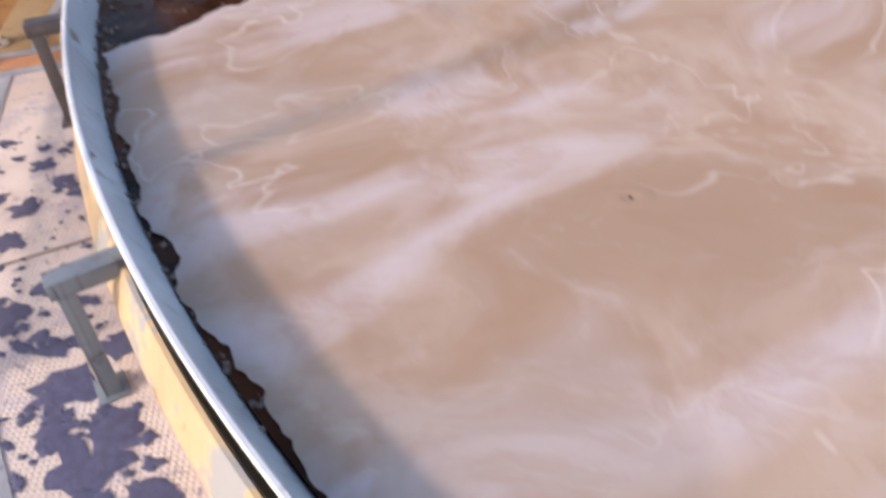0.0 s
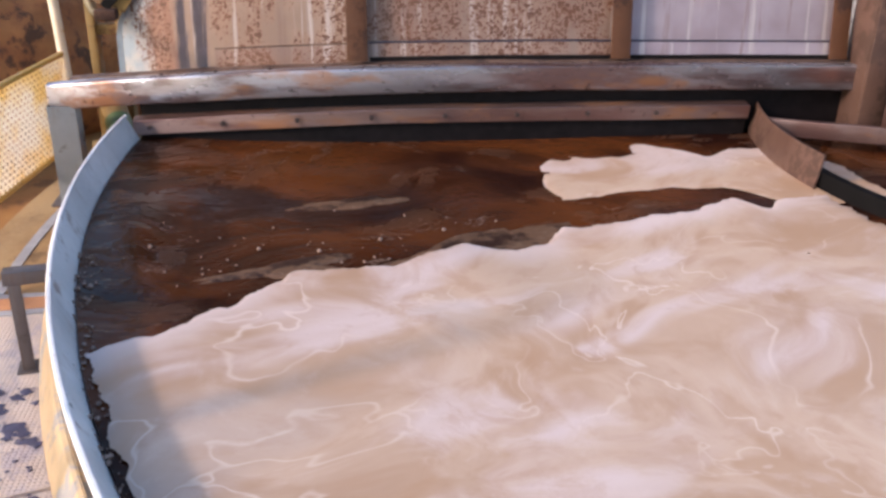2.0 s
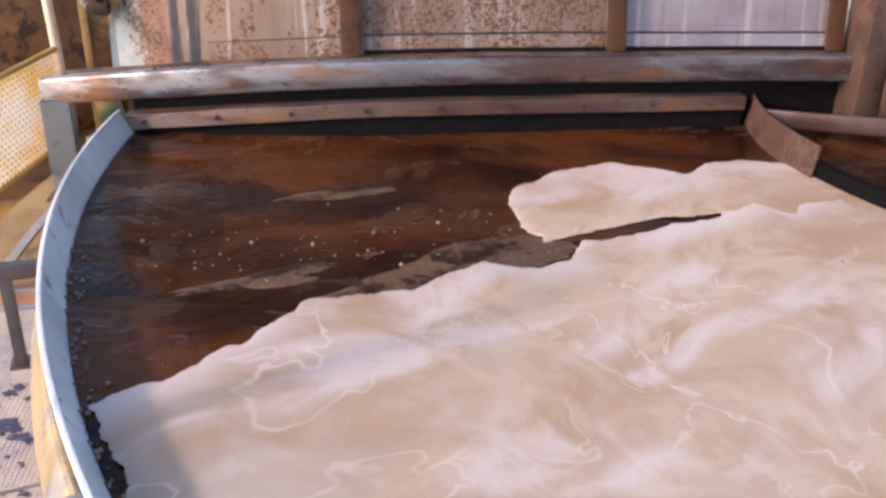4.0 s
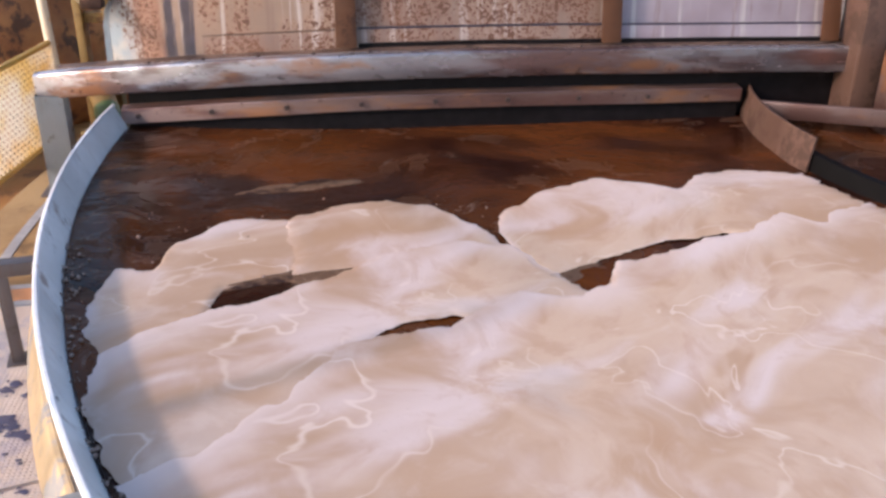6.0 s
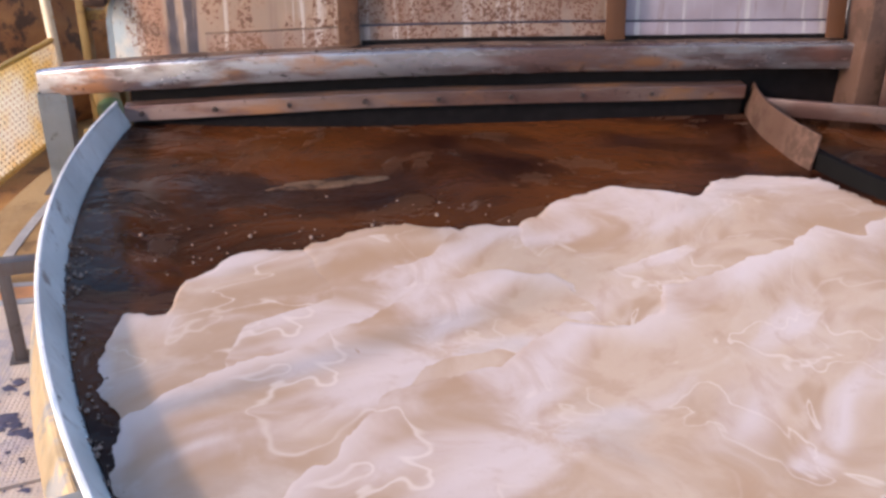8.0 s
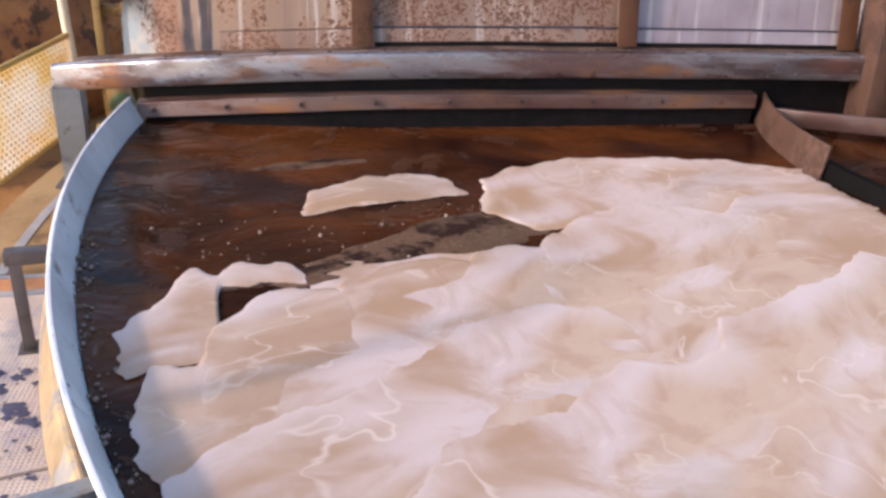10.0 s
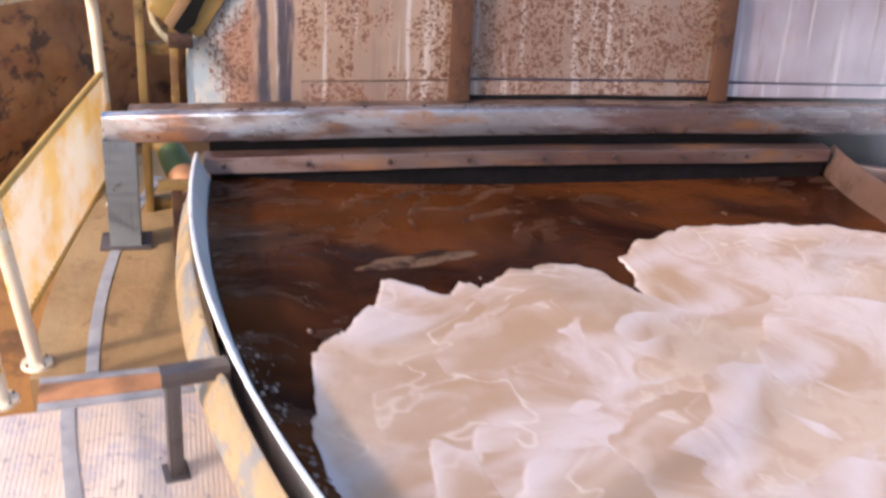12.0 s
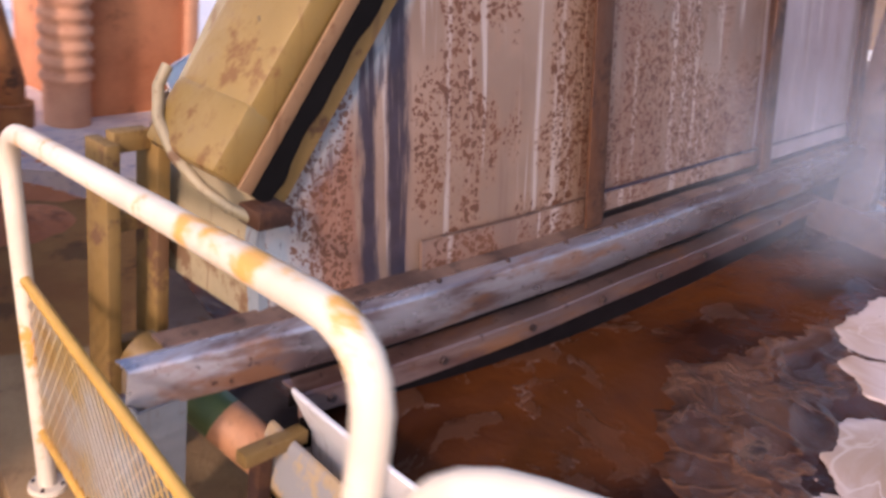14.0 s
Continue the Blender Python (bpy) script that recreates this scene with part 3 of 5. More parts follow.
def build_sludge():
    """Splashes of sludge on the walkway plates: a few large ones, and many small drops thicker towards the start of the walk."""
    rng = random.Random(4)
    bm = bmesh.new()
    large = [(5.12, 193.4, 0.050), (4.98, 192.1, 0.036), (4.92, 193.4, 0.030), (5.03, 194.4, 0.048), (4.87, 194.4, 0.028), (4.90, 191.1, 0.018),
             (5.08, 196.0, 0.05), (4.97, 198.8, 0.045), (5.09, 199.5, 0.05), (4.97, 203.2, 0.065), (4.92, 205.2, 0.05), (5.0, 206.0, 0.075), (4.87, 206.0, 0.02)]
    spots = list(large)
    for _ in range(760):
        a = rng.uniform(190, 224)
        spots.append((rng.uniform(4.86, 5.6), a, rng.choice((0.004, 0.005, 0.006, 0.007, 0.008, 0.01, 0.012, 0.016, 0.026)) * (1.7 if a > 200 else 0.8)))
    for rad, ang, r in spots:
        n = 18
        x, y = CX + rad * math.cos(radians(ang)), CY + rad * math.sin(radians(ang))
        seed = rng.uniform(0, 90)
        ring, mid = [], bm.verts.new((x, y, DECK + 0.006))
        for k in range(n):
            a = 2 * math.pi * k / n
            q = r * (0.85 + 0.75 * noise.fractal(Vector((math.cos(a) * 1.3 + seed, math.sin(a) * 1.3, seed)), 0.8, 2.0, 3))
            ring.append(bm.verts.new((x + 1.25 * q * math.cos(a), y + q * math.sin(a), DECK + 0.0025)))
        for k in range(n):
            bm.faces.new((mid, ring[k], ring[(k + 1) % n]))
    tagged(part("sludge_splashes", bm, SLUDGE), "dark bluish sludge splashes on the walkway plates", "sludge", kind="stuff")


# ---- the tank ----
def build_tank():
    tank = thing("tank", "large round steel settling tank with galvanised rim and cream shell", "tank", at=(CX, CY, 0))
    inv = Matrix.Translation((-CX, -CY, 0))

    def add(name, bm, mat, label=""):
        bmesh.ops.transform(bm, matrix=inv, verts=bm.verts[:])
        return part(name, bm, mat, tank, label)

    def dent(a, z):
        return 0.010 * noise.noise(Vector((a * 9, z * 4, 1.0))) * max(0.0, z - 0.3) / 0.25

    bm = bmesh.new()
    lathe(bm, [(4.660, 0.10), (4.694, 0.41), (4.756, 0.535), (4.764, 0.537), (4.702, 0.41), (4.668, 0.10)], 173.4, 495, 420, dent)
    add("rim_sheet", bm, RIM_STEEL, "galvanised rim sheet, dented and stained")
    # near-black liner: shade of the gap between rim and shell as colour
    bm = bmesh.new()
    lathe(bm, [(4.672, 0.10), (4.706, 0.41), (4.755, 0.510), (4.758, 0.510), (4.709, 0.41), (4.675, 0.10)], 204.3, 320, 160, dent)
    add("rim_back", bm, NEAR_BLACK, "back of the rim sheet, near-black for the shade in the gap")
    bm = bmesh.new()
    lathe(bm, [(4.755, 0.537), (4.753, 0.543), (4.757, 0.548), (4.765, 0.548), (4.769, 0.543), (4.766, 0.537)], 173.4, 495, 420)
    add("rim_bead", bm, RIM_STEEL)
    bm = bmesh.new()
    lathe(bm, [(4.735, 0.0), (4.735, 0.30), (4.805, 0.292), (4.816, 0.296), (4.820, 0.306), (4.816, 0.33), (4.785, 0.412), (4.778, 0.422), (4.768, 0.424),
               (4.762, 0.418), (4.766, 0.40), (4.79, 0.32), (4.725, 0.31), (4.725, 0.0)], 172.6, 495, 380)
    add("outer_shell", bm, SHELL_PAINT, "cream painted outer shell with a rolled lip")
    bm = bmesh.new()
    lathe(bm, [(1.2, 0.0), (1.2, 0.10), (4.68, 0.10), (4.68, 0.0)], 0, 360, 120)
    add("tank_bottom", bm, DARK_STEEL)
    # brackets of angle iron that tie the rim to the walkway
    for a in (189.4, 203.9):
        br = thing("rim_bracket", "dark angle-iron bracket tying the rim to the walkway" if a < 200 else "blue-grey angle-iron bracket tying the rim to the walkway", "bracket")
        br.matrix_basis = pose(CX, CY, 0, 0, 0, a)
        steel = DARK_STEEL if a < 200 else BLUE_STEEL
        bm = bmesh.new()
        box(bm, 4.745, 4.925, -0.025, 0.025, 0.442, 0.448, 0.001)
        box(bm, 4.745, 4.925, 0.019, 0.025, 0.405, 0.443, 0.001)
        part("arm", bm, steel, br)
        bm = bmesh.new()
        box(bm, 4.908, 4.914, -0.025, 0.025, DECK, 0.4415, 0.001)
        box(bm, 4.876, 4.909, 0.019, 0.025, DECK, 0.4045, 0.001)
        part("leg", bm, steel, br)
        bm = bmesh.new()
        box(bm, 4.861, 4.931, -0.04, 0.04, DECK, DECK + 0.008, 0.001)
        part("foot_plate", bm, steel, br)


def build_well():
    well = thing("centre_well", "round centre well with black rubber edge and brown steel deflector", "well", at=(WX, WY, 0))
    inv = Matrix.Translation((-WX, -WY, 0))

    def add(name, bm, mat):
        bmesh.ops.transform(bm, matrix=inv, verts=bm.verts[:])
        part(name, bm, mat, well)

    bm = bmesh.new()
    lathe(bm, [(1.620, 0.0), (1.620, 0.50), (1.615, 0.51), (1.580, 0.51), (1.575, 0.50), (1.575, 0.0)], 186, 518, 160, None, WX, WY)
    add("rubber_wall", bm, BLACK)
    bm = bmesh.new()
    lathe(bm, [(1.645, 0.1), (1.645, 0.46), (1.625, 0.58), (1.617, 0.58), (1.637, 0.46), (1.637, 0.1)], 158, 188, 24, None, WX, WY)
    add("deflector", bm, DEFLECTOR)
    bm = bmesh.new()
    lathe(bm, [(1.57, 0.0), (1.57, 0.40), (1.30, 0.40), (1.30, 0.0)], 150, 510, 100, None, WX, WY)
    add("inner_floor", bm, NEAR_BLACK)
    bm = bmesh.new()
    box(bm, -0.30, 0.30, -0.012, 0.012, 0.50, 0.575, 0.004, pose(1.72, 4.0, 0, 0, 0, -22))
    add("brace", bm, STRIP_STEEL)
    bm = bmesh.new()
    box(bm, 1.93, 2.05, 4.20, 4.22, 0.1, 1.6, 0.004)
    box(bm, 1.93, 1.945, 4.2205, 4.40, 0.1, 1.6, 0.004)
    add("end_post", bm, DEFLECTOR)
    bm = bmesh.new()
    box(bm, 1.98, 2.30, 3.80, 4.10, 0.1, 0.80, 0.01)
    add("gear_box", bm, STRIP_STEEL)


# ---- the liquid and its foam ----
def build_liquid():
    bm = bmesh.new()
    rings = []
    for i in range(61):
        r = 1.25 + (4.705 - 1.25) * i / 60
        ring = []
        for k in range(301):
            a = radians(140 + 360 * k / 300)
            x, y = CX + r * math.cos(a), CY + r * math.sin(a)
            w = 0.004 * noise.fractal(Vector((x * 2.2, y * 3.4, 0.3)), 1.0, 2.0, 4)
            ring.append(bm.verts.new((x, y, LEVEL - 0.008 + w)))
        rings.append(ring)
    for a, b in zip(rings, rings[1:]):
        for k in range(300):
            bm.faces.new((a[k], a[k + 1], b[k + 1], b[k]))
    tagged(part("liquid", bm, LIQUID), "dark red-brown liquor with swirling orange silt and dull scum", "liquid", kind="structure")


def foam_height(x, y, seed):
    p = Vector((x, y, seed))
    w = Vector((noise.noise(p * 1.1), noise.noise(p * 1.1 + Vector((7, 3, 0))), 0)) * 0.5
    q = (p + w) * 2.1
    q.z = seed
    ridge = 1 - abs(noise.noise(q)) * 2.4
    return 0.0008 * max(0.0, ridge) ** 3 + 0.0006 * noise.noise((p + w) * 4.5)


def wrinkle(x, y, seed):
    """Folds of a skin that the current has pushed together."""
    p = Vector((x * 3.0, y * 3.0, seed))
    w = noise.noise_vector(p * 0.9) * 0.9
    return max(0.0, 1 - abs(noise.noise(p + w)) * 3.2) ** 2 + 0.5 * max(0.0, 1 - abs(noise.noise((p + w) * 2.3)) * 3.0) ** 2


def raft(name, front, rear, seed, label, level=0.0, nr=140, na=50, ragged=0.03, thick=0.0055, wander=0.03, mat=None, fold=0.0, even=1.5):
    """A sheet of foam in polar form round the tank's middle: front and rear are tables of (radius, degrees) from the inner
    to the outer edge. Its edges are thin, rounded and torn; froth piles up paler along its front."""
    bm = bmesh.new()
    froth = bm.verts.layers.float_color.new("froth")
    r0, r1 = front[0][0], front[-1][0]
    grid = []
    for i in range(nr + 1):
        u = r0 + (r1 - r0) * i / nr
        a0 = lerp_table(front, u) + math.degrees(ragged / u) * noise.fractal(Vector((u * 6.0, seed, 0.5)), 0.7, 2.1, 6)
        a1 = lerp_table(rear, u) + math.degrees(0.5 * ragged / u) * noise.fractal(Vector((u * 7.0, seed, 8.5)), 0.7, 2.1, 5)
        a1 = max(a1, a0 + 0.05)
        col = []
        for j in range(na + 1):
            k = (j / na) ** even
            a = a0 + (a1 - a0) * k
            side = min((u - r0) / 0.3, (r1 - u) / 0.3, 1.0)
            rr = u + (1 - max(0.0, side)) * wander * noise.fractal(Vector((a * 0.45, seed, u * 0.7)), 0.75, 2.0, 5)
            back = radians(a - a0) * u
            rim = max(0.0, min(back / 0.03, radians(a1 - a) * u / 0.05, (u - r0) / 0.05, (r1 - u) / 0.05, 1.0))
            x, y = rr * math.cos(radians(a)), rr * math.sin(radians(a))
            v = bm.verts.new((x, y, LEVEL + level + thick * math.sqrt(rim) - 0.004 + (foam_height(x, y, seed) + fold * wrinkle(x, y, seed)) * rim))
            f = max(0.0, 1 - back / 0.30)
            v[froth] = (f, f, f, 1)
            col.append(v)
        grid.append(col)
    for a, b in zip(grid, grid[1:]):
        for j in range(na):
            bm.faces.new((a[j], b[j], b[j + 1], a[j + 1]))
    ob = part(name, bm, mat or FOAM)
    ob.location = (CX, CY, 0)
    return tagged(ob, label, "scum" if mat else "foam")


def level_line(r0, r1, a):
    return [(r0, a), (r1, a)]


def build_foam():
    made = {}
    made["sheet"] = raft("foam_sheet", [(2.02, 191.5), (2.20, 190.8), (2.31, 192.6), (2.38, 189.6), (2.70, 191.0), (3.12, 191.6), (3.26, 193.4), (3.36, 193.6), (3.50, 192.2), (3.80, 193.0), (4.06, 192.6),
                                        (4.14, 193.4), (4.22, 194.2), (4.32, 195.2), (4.50, 195.9), (4.685, 196.6)],
                         level_line(2.0, 4.7, 330), 1.7, "wide sheet of tan foam with pale veins on the liquor", 0.0030, 260, 420, wander=0.04)
    made["second"] = raft("foam_raft", [(3.33, 196.5), (3.40, 193.2), (3.52, 191.9), (3.73, 192.2), (4.00, 194.0), (4.23, 194.5), (4.48, 195.2), (4.62, 196.0), (4.69, 197.5)],
                          [(3.33, 204), (3.60, 204), (3.74, 199.0), (3.90, 198.8), (4.08, 199.7), (4.20, 206), (4.69, 206)], 4.2,
                          "tan foam raft drifting against the sheet", 0.0018, 160, 60)
    made["inner"] = raft("foam_raft", [(2.02, 187.8), (2.30, 185.6), (2.42, 186.0), (2.57, 188.5), (2.70, 186.6), (2.84, 184.9), (3.05, 186.4), (3.22, 188.4), (3.34, 190.3), (3.38, 195.6)],
                         [(2.02, 204), (2.42, 204), (2.70, 197.4), (2.90, 196.9), (3.29, 197.4), (3.38, 197.8)], 6.1,
                         "broad tan foam raft beside the centre well", 0.0016, 160, 60)
    made["outer_front"] = raft("foam_raft", [(3.95, 190.0), (4.02, 188.6), (4.10, 188.4), (4.22, 188.5), (4.36, 190.0), (4.46, 192.4), (4.56, 191.8), (4.64, 194.8)],
                               [(3.95, 194.6), (4.11, 194.6), (4.24, 195.0), (4.50, 200), (4.64, 200)], 8.4,
                               "torn tan foam raft near the rim", 0.0008, 110, 40)
    made["middle_front"] = raft("foam_raft", [(3.39, 193.8), (3.44, 192.0), (3.52, 188.6), (3.66, 187.4), (3.80, 187.5), (3.96, 188.2), (4.05, 190.0)],
                                [(3.39, 199), (3.72, 199), (3.80, 194.9), (4.05, 194.7)], 9.9,
                                "tan foam raft with a scalloped front", 0.0006, 110, 40)
    made["late_inner"] = raft("foam_raft", [(2.0, 185.5), (2.15, 183.6), (2.30, 181.6), (2.62, 180.7), (2.93, 180.8), (3.14, 182.6), (3.30, 184.4), (3.37, 188.0)],
                              [(2.0, 198), (2.86, 198), (2.97, 193.6), (3.25, 193.4), (3.37, 190.4)], 12.3,
                              "wide pale foam raft lying against the centre well", -0.0004, 150, 50)
    made["late_strip"] = raft("foam_raft", [(4.06, 194.0), (4.11, 192.8), (4.22, 192.7), (4.33, 193.7), (4.38, 192.9), (4.50, 195.2), (4.63, 196.4)],
                              [(4.06, 195.2), (4.20, 194.7), (4.31, 194.6), (4.40, 199.5), (4.63, 199.5)], 14.6,
                              "torn strip of pale foam at the edge of the sheet", -0.0002, 90, 30, 0.04)
    made["late_outer"] = raft("foam_raft", [(3.86, 190.2), (3.92, 186.0), (4.04, 186.4), (4.18, 185.0), (4.28, 187.4), (4.40, 188.8), (4.52, 190.4), (4.60, 193.6), (4.67, 196.0)],
                              level_line(3.86, 4.67, 199.5), 17.1, "ragged pale foam raft near the rim", -0.0008, 120, 50, 0.06)
    made["islet"] = raft("foam_patch", [(3.39, 187.4), (3.44, 185.2), (3.52, 184.0), (3.70, 184.2), (3.86, 185.4), (3.95, 186.2), (4.0, 188.4)],
                         [(3.39, 188.0), (3.64, 188.5), (3.80, 188.6), (4.0, 189.6)], 19.4, "pale foam patch on the dark liquor", -0.0002, 90, 26, 0.035)
    made["fleck"] = raft("foam_patch", [(3.37, 193.8), (3.44, 192.4), (3.58, 191.3), (3.76, 192.3), (3.90, 193.7), (4.10, 194.8)],
                         level_line(3.37, 4.10, 199), 21.8, "pale foam patch pushed against the sheet", -0.0005, 90, 30, 0.035)
    made["fresh"] = raft("foam_raft", [(2.30, 198), (2.45, 194.5), (3.16, 193.4), (3.30, 191.2), (3.40, 190.2), (3.52, 190.8), (3.66, 192.8), (4.20, 194.8), (4.40, 197)],
                         level_line(2.30, 4.40, 214), 24.2, "fresh froth welling up between the rafts", -0.0014, 120, 60)
    made["late_fresh"] = raft("foam_raft", [(2.90, 191.5), (3.20, 191.0), (3.36, 189.6), (3.46, 186.6), (3.80, 187.0), (4.05, 189.0), (4.25, 191.0)],
                              level_line(2.90, 4.25, 204), 26.7, "fresh froth welling up among the patches", -0.0017, 110, 50)
    made["skin"] = raft("scum_raft", [(2.55, 184.5), (2.75, 182.0), (3.00, 180.4), (3.30, 178.6), (3.62, 178.0), (3.90, 179.4), (4.12, 181.6), (4.24, 184.6)],
                        [(2.55, 185.5), (2.90, 185.6), (3.20, 186.6), (3.45, 184.6), (3.62, 186.4), (3.85, 185.4), (4.05, 187.2), (4.24, 186.6)], 31.5,
                        "wrinkled brown skin of scum on the liquor", -0.0070, 150, 110, 0.07, 0.006, 0.06, SKIN, 0.007, 1.0)
    # pits where bubbles have burst
    for r, a in ((2.48, 201.4), (3.86, 214.0)):
        bm = bmesh.new()
        rings = []
        for q, h in ((0.001, -0.004), (0.007, -0.003), (0.011, -0.001), (0.020, 0.0), (0.045, -0.002), (0.06, -0.006)):
            rings.append([bm.verts.new((r * math.cos(radians(a)) + q * 1.3 * math.cos(b), r * math.sin(radians(a)) + q * math.sin(b), LEVEL + 0.0062 + h)) for b in (2 * math.pi * k / 20 for k in range(20))])
        for p, q in zip(rings, rings[1:]):
            for k in range(20):
                bm.faces.new((p[k], p[(k + 1) % 20], q[(k + 1) % 20], q[k]))
        part("pit", bm, FOAM, made["sheet"], "burst bubble pit in the foam")
        bm = bmesh.new()
        bmesh.ops.create_icosphere(bm, subdivisions=2, radius=0.008, matrix=Matrix.Translation((r * math.cos(radians(a)), r * math.sin(radians(a)), LEVEL - 0.001)))
        part("pit_liquor", bm, SLICK, made["sheet"], "dark liquor in a burst bubble")

    rng = random.Random(9)
    bm = bmesh.new()
    for _ in range(260):
        a, r = rng.uniform(188, 212), 4.715 - abs(rng.gauss(0, 0.035))
        if rng.random() < 0.3:
            a, r = rng.gauss(191, 2.2), rng.uniform(3.3, 4.5)
        q = rng.choice((0.002, 0.003, 0.003, 0.004, 0.005, 0.008))
        bmesh.ops.create_icosphere(bm, subdivisions=1, radius=q, matrix=Matrix.Translation((CX + r * math.cos(radians(a)), CY + r * math.sin(radians(a)), LEVEL - 0.006)))
    tagged(part("bubbles", bm, BUBBLE), "small wet bubbles along the rim and on the liquor", "bubbles", kind="stuff")

    def blot(name, x, y, length, width, turn, seed, mat, label, category, z, n=72):
        """A thin floating patch with a torn outline."""
        bm = bmesh.new()
        rings = []
        for k in range(7):
            ring = []
            for i in range(n):
                a = 2 * math.pi * i / n
                q = 1 + 0.46 * noise.fractal(Vector((math.cos(a) * 1.4 + seed, math.sin(a) * 1.4, seed)), 0.8, 2.0, 5)
                u, w = q * length / 2 * math.cos(a), q * width / 2 * math.sin(a) * (0.75 + 0.25 * math.cos(a))
                f = k / 6
                h = 0.005 * math.sqrt(max(0.0, 1 - f * f)) if k < 6 else -0.004
                ring.append(bm.verts.new((u * f, w * f, h)) if k else None)
            rings.append(ring)
        mid = bm.verts.new((0, 0, 0.005))
        for i in range(n):
            bm.faces.new((mid, rings[1][i], rings[1][(i + 1) % n]))
            for k in range(1, 6):
                bm.faces.new((rings[k][i], rings[k + 1][i], rings[k + 1][(i + 1) % n], rings[k][(i + 1) % n]))
        ob = part(name, bm, mat)
        return tagged(ob, label, category), (x, y, LEVEL + z, turn)

    extra = {
        "scum": blot("scum_patch", -0.12, 3.10, 1.00, 0.36, 22, 7.1, SCUM, "grey-brown bubbly scum floating on the liquor", "scum", -0.0075),
        "scum_left": blot("scum_patch", -0.62, 2.84, 0.55, 0.14, 16, 3.6, SCUM, "grey-brown bubbly scum floating on the liquor", "scum", -0.0075),
        "scum_back": blot("scum_patch", -0.55, 3.62, 0.42, 0.14, 12, 9.3, SCUM, "dull brown scum turning on the liquor", "scum", -0.0075),
    }
    return made, extra


def build_steam():
    cloud = thing("steam", "thin bluish-white steam drifting over the tank", "steam", at=(3.4, 3.9, 0.95))
    rng = random.Random(11)
    wisps = []
    for i in range(6):
        bm = bmesh.new()
        grid = []
        for a in range(25):
            row = []
            for b in range(19):
                x, z = -0.85 + 1.7 * a / 24, -0.62 + 1.24 * b / 18
                y = 0.07 * noise.noise(Vector((x * 1.6 + i * 5, z * 1.6, i))) + 0.10 * x * x
                row.append(bm.verts.new((x, y, z)))
            grid.append(row)
        for p, q in zip(grid, grid[1:]):
            for b in range(18):
                bm.faces.new((p[b], q[b], q[b + 1], p[b + 1]))
        ob = part("wisp", bm, STEAM, cloud)
        ob.visible_shadow = False
        wisps.append((ob, (0.22 * (i - 2.5) + rng.uniform(-0.1, 0.1), -0.06 * i + 0.15, rng.uniform(-0.08, 0.12), rng.uniform(-80, -45))))
    return cloud, wisps


# ---- hopper wall, beam and strip ----
LEAN = 0.165      # the hopper wall slopes back


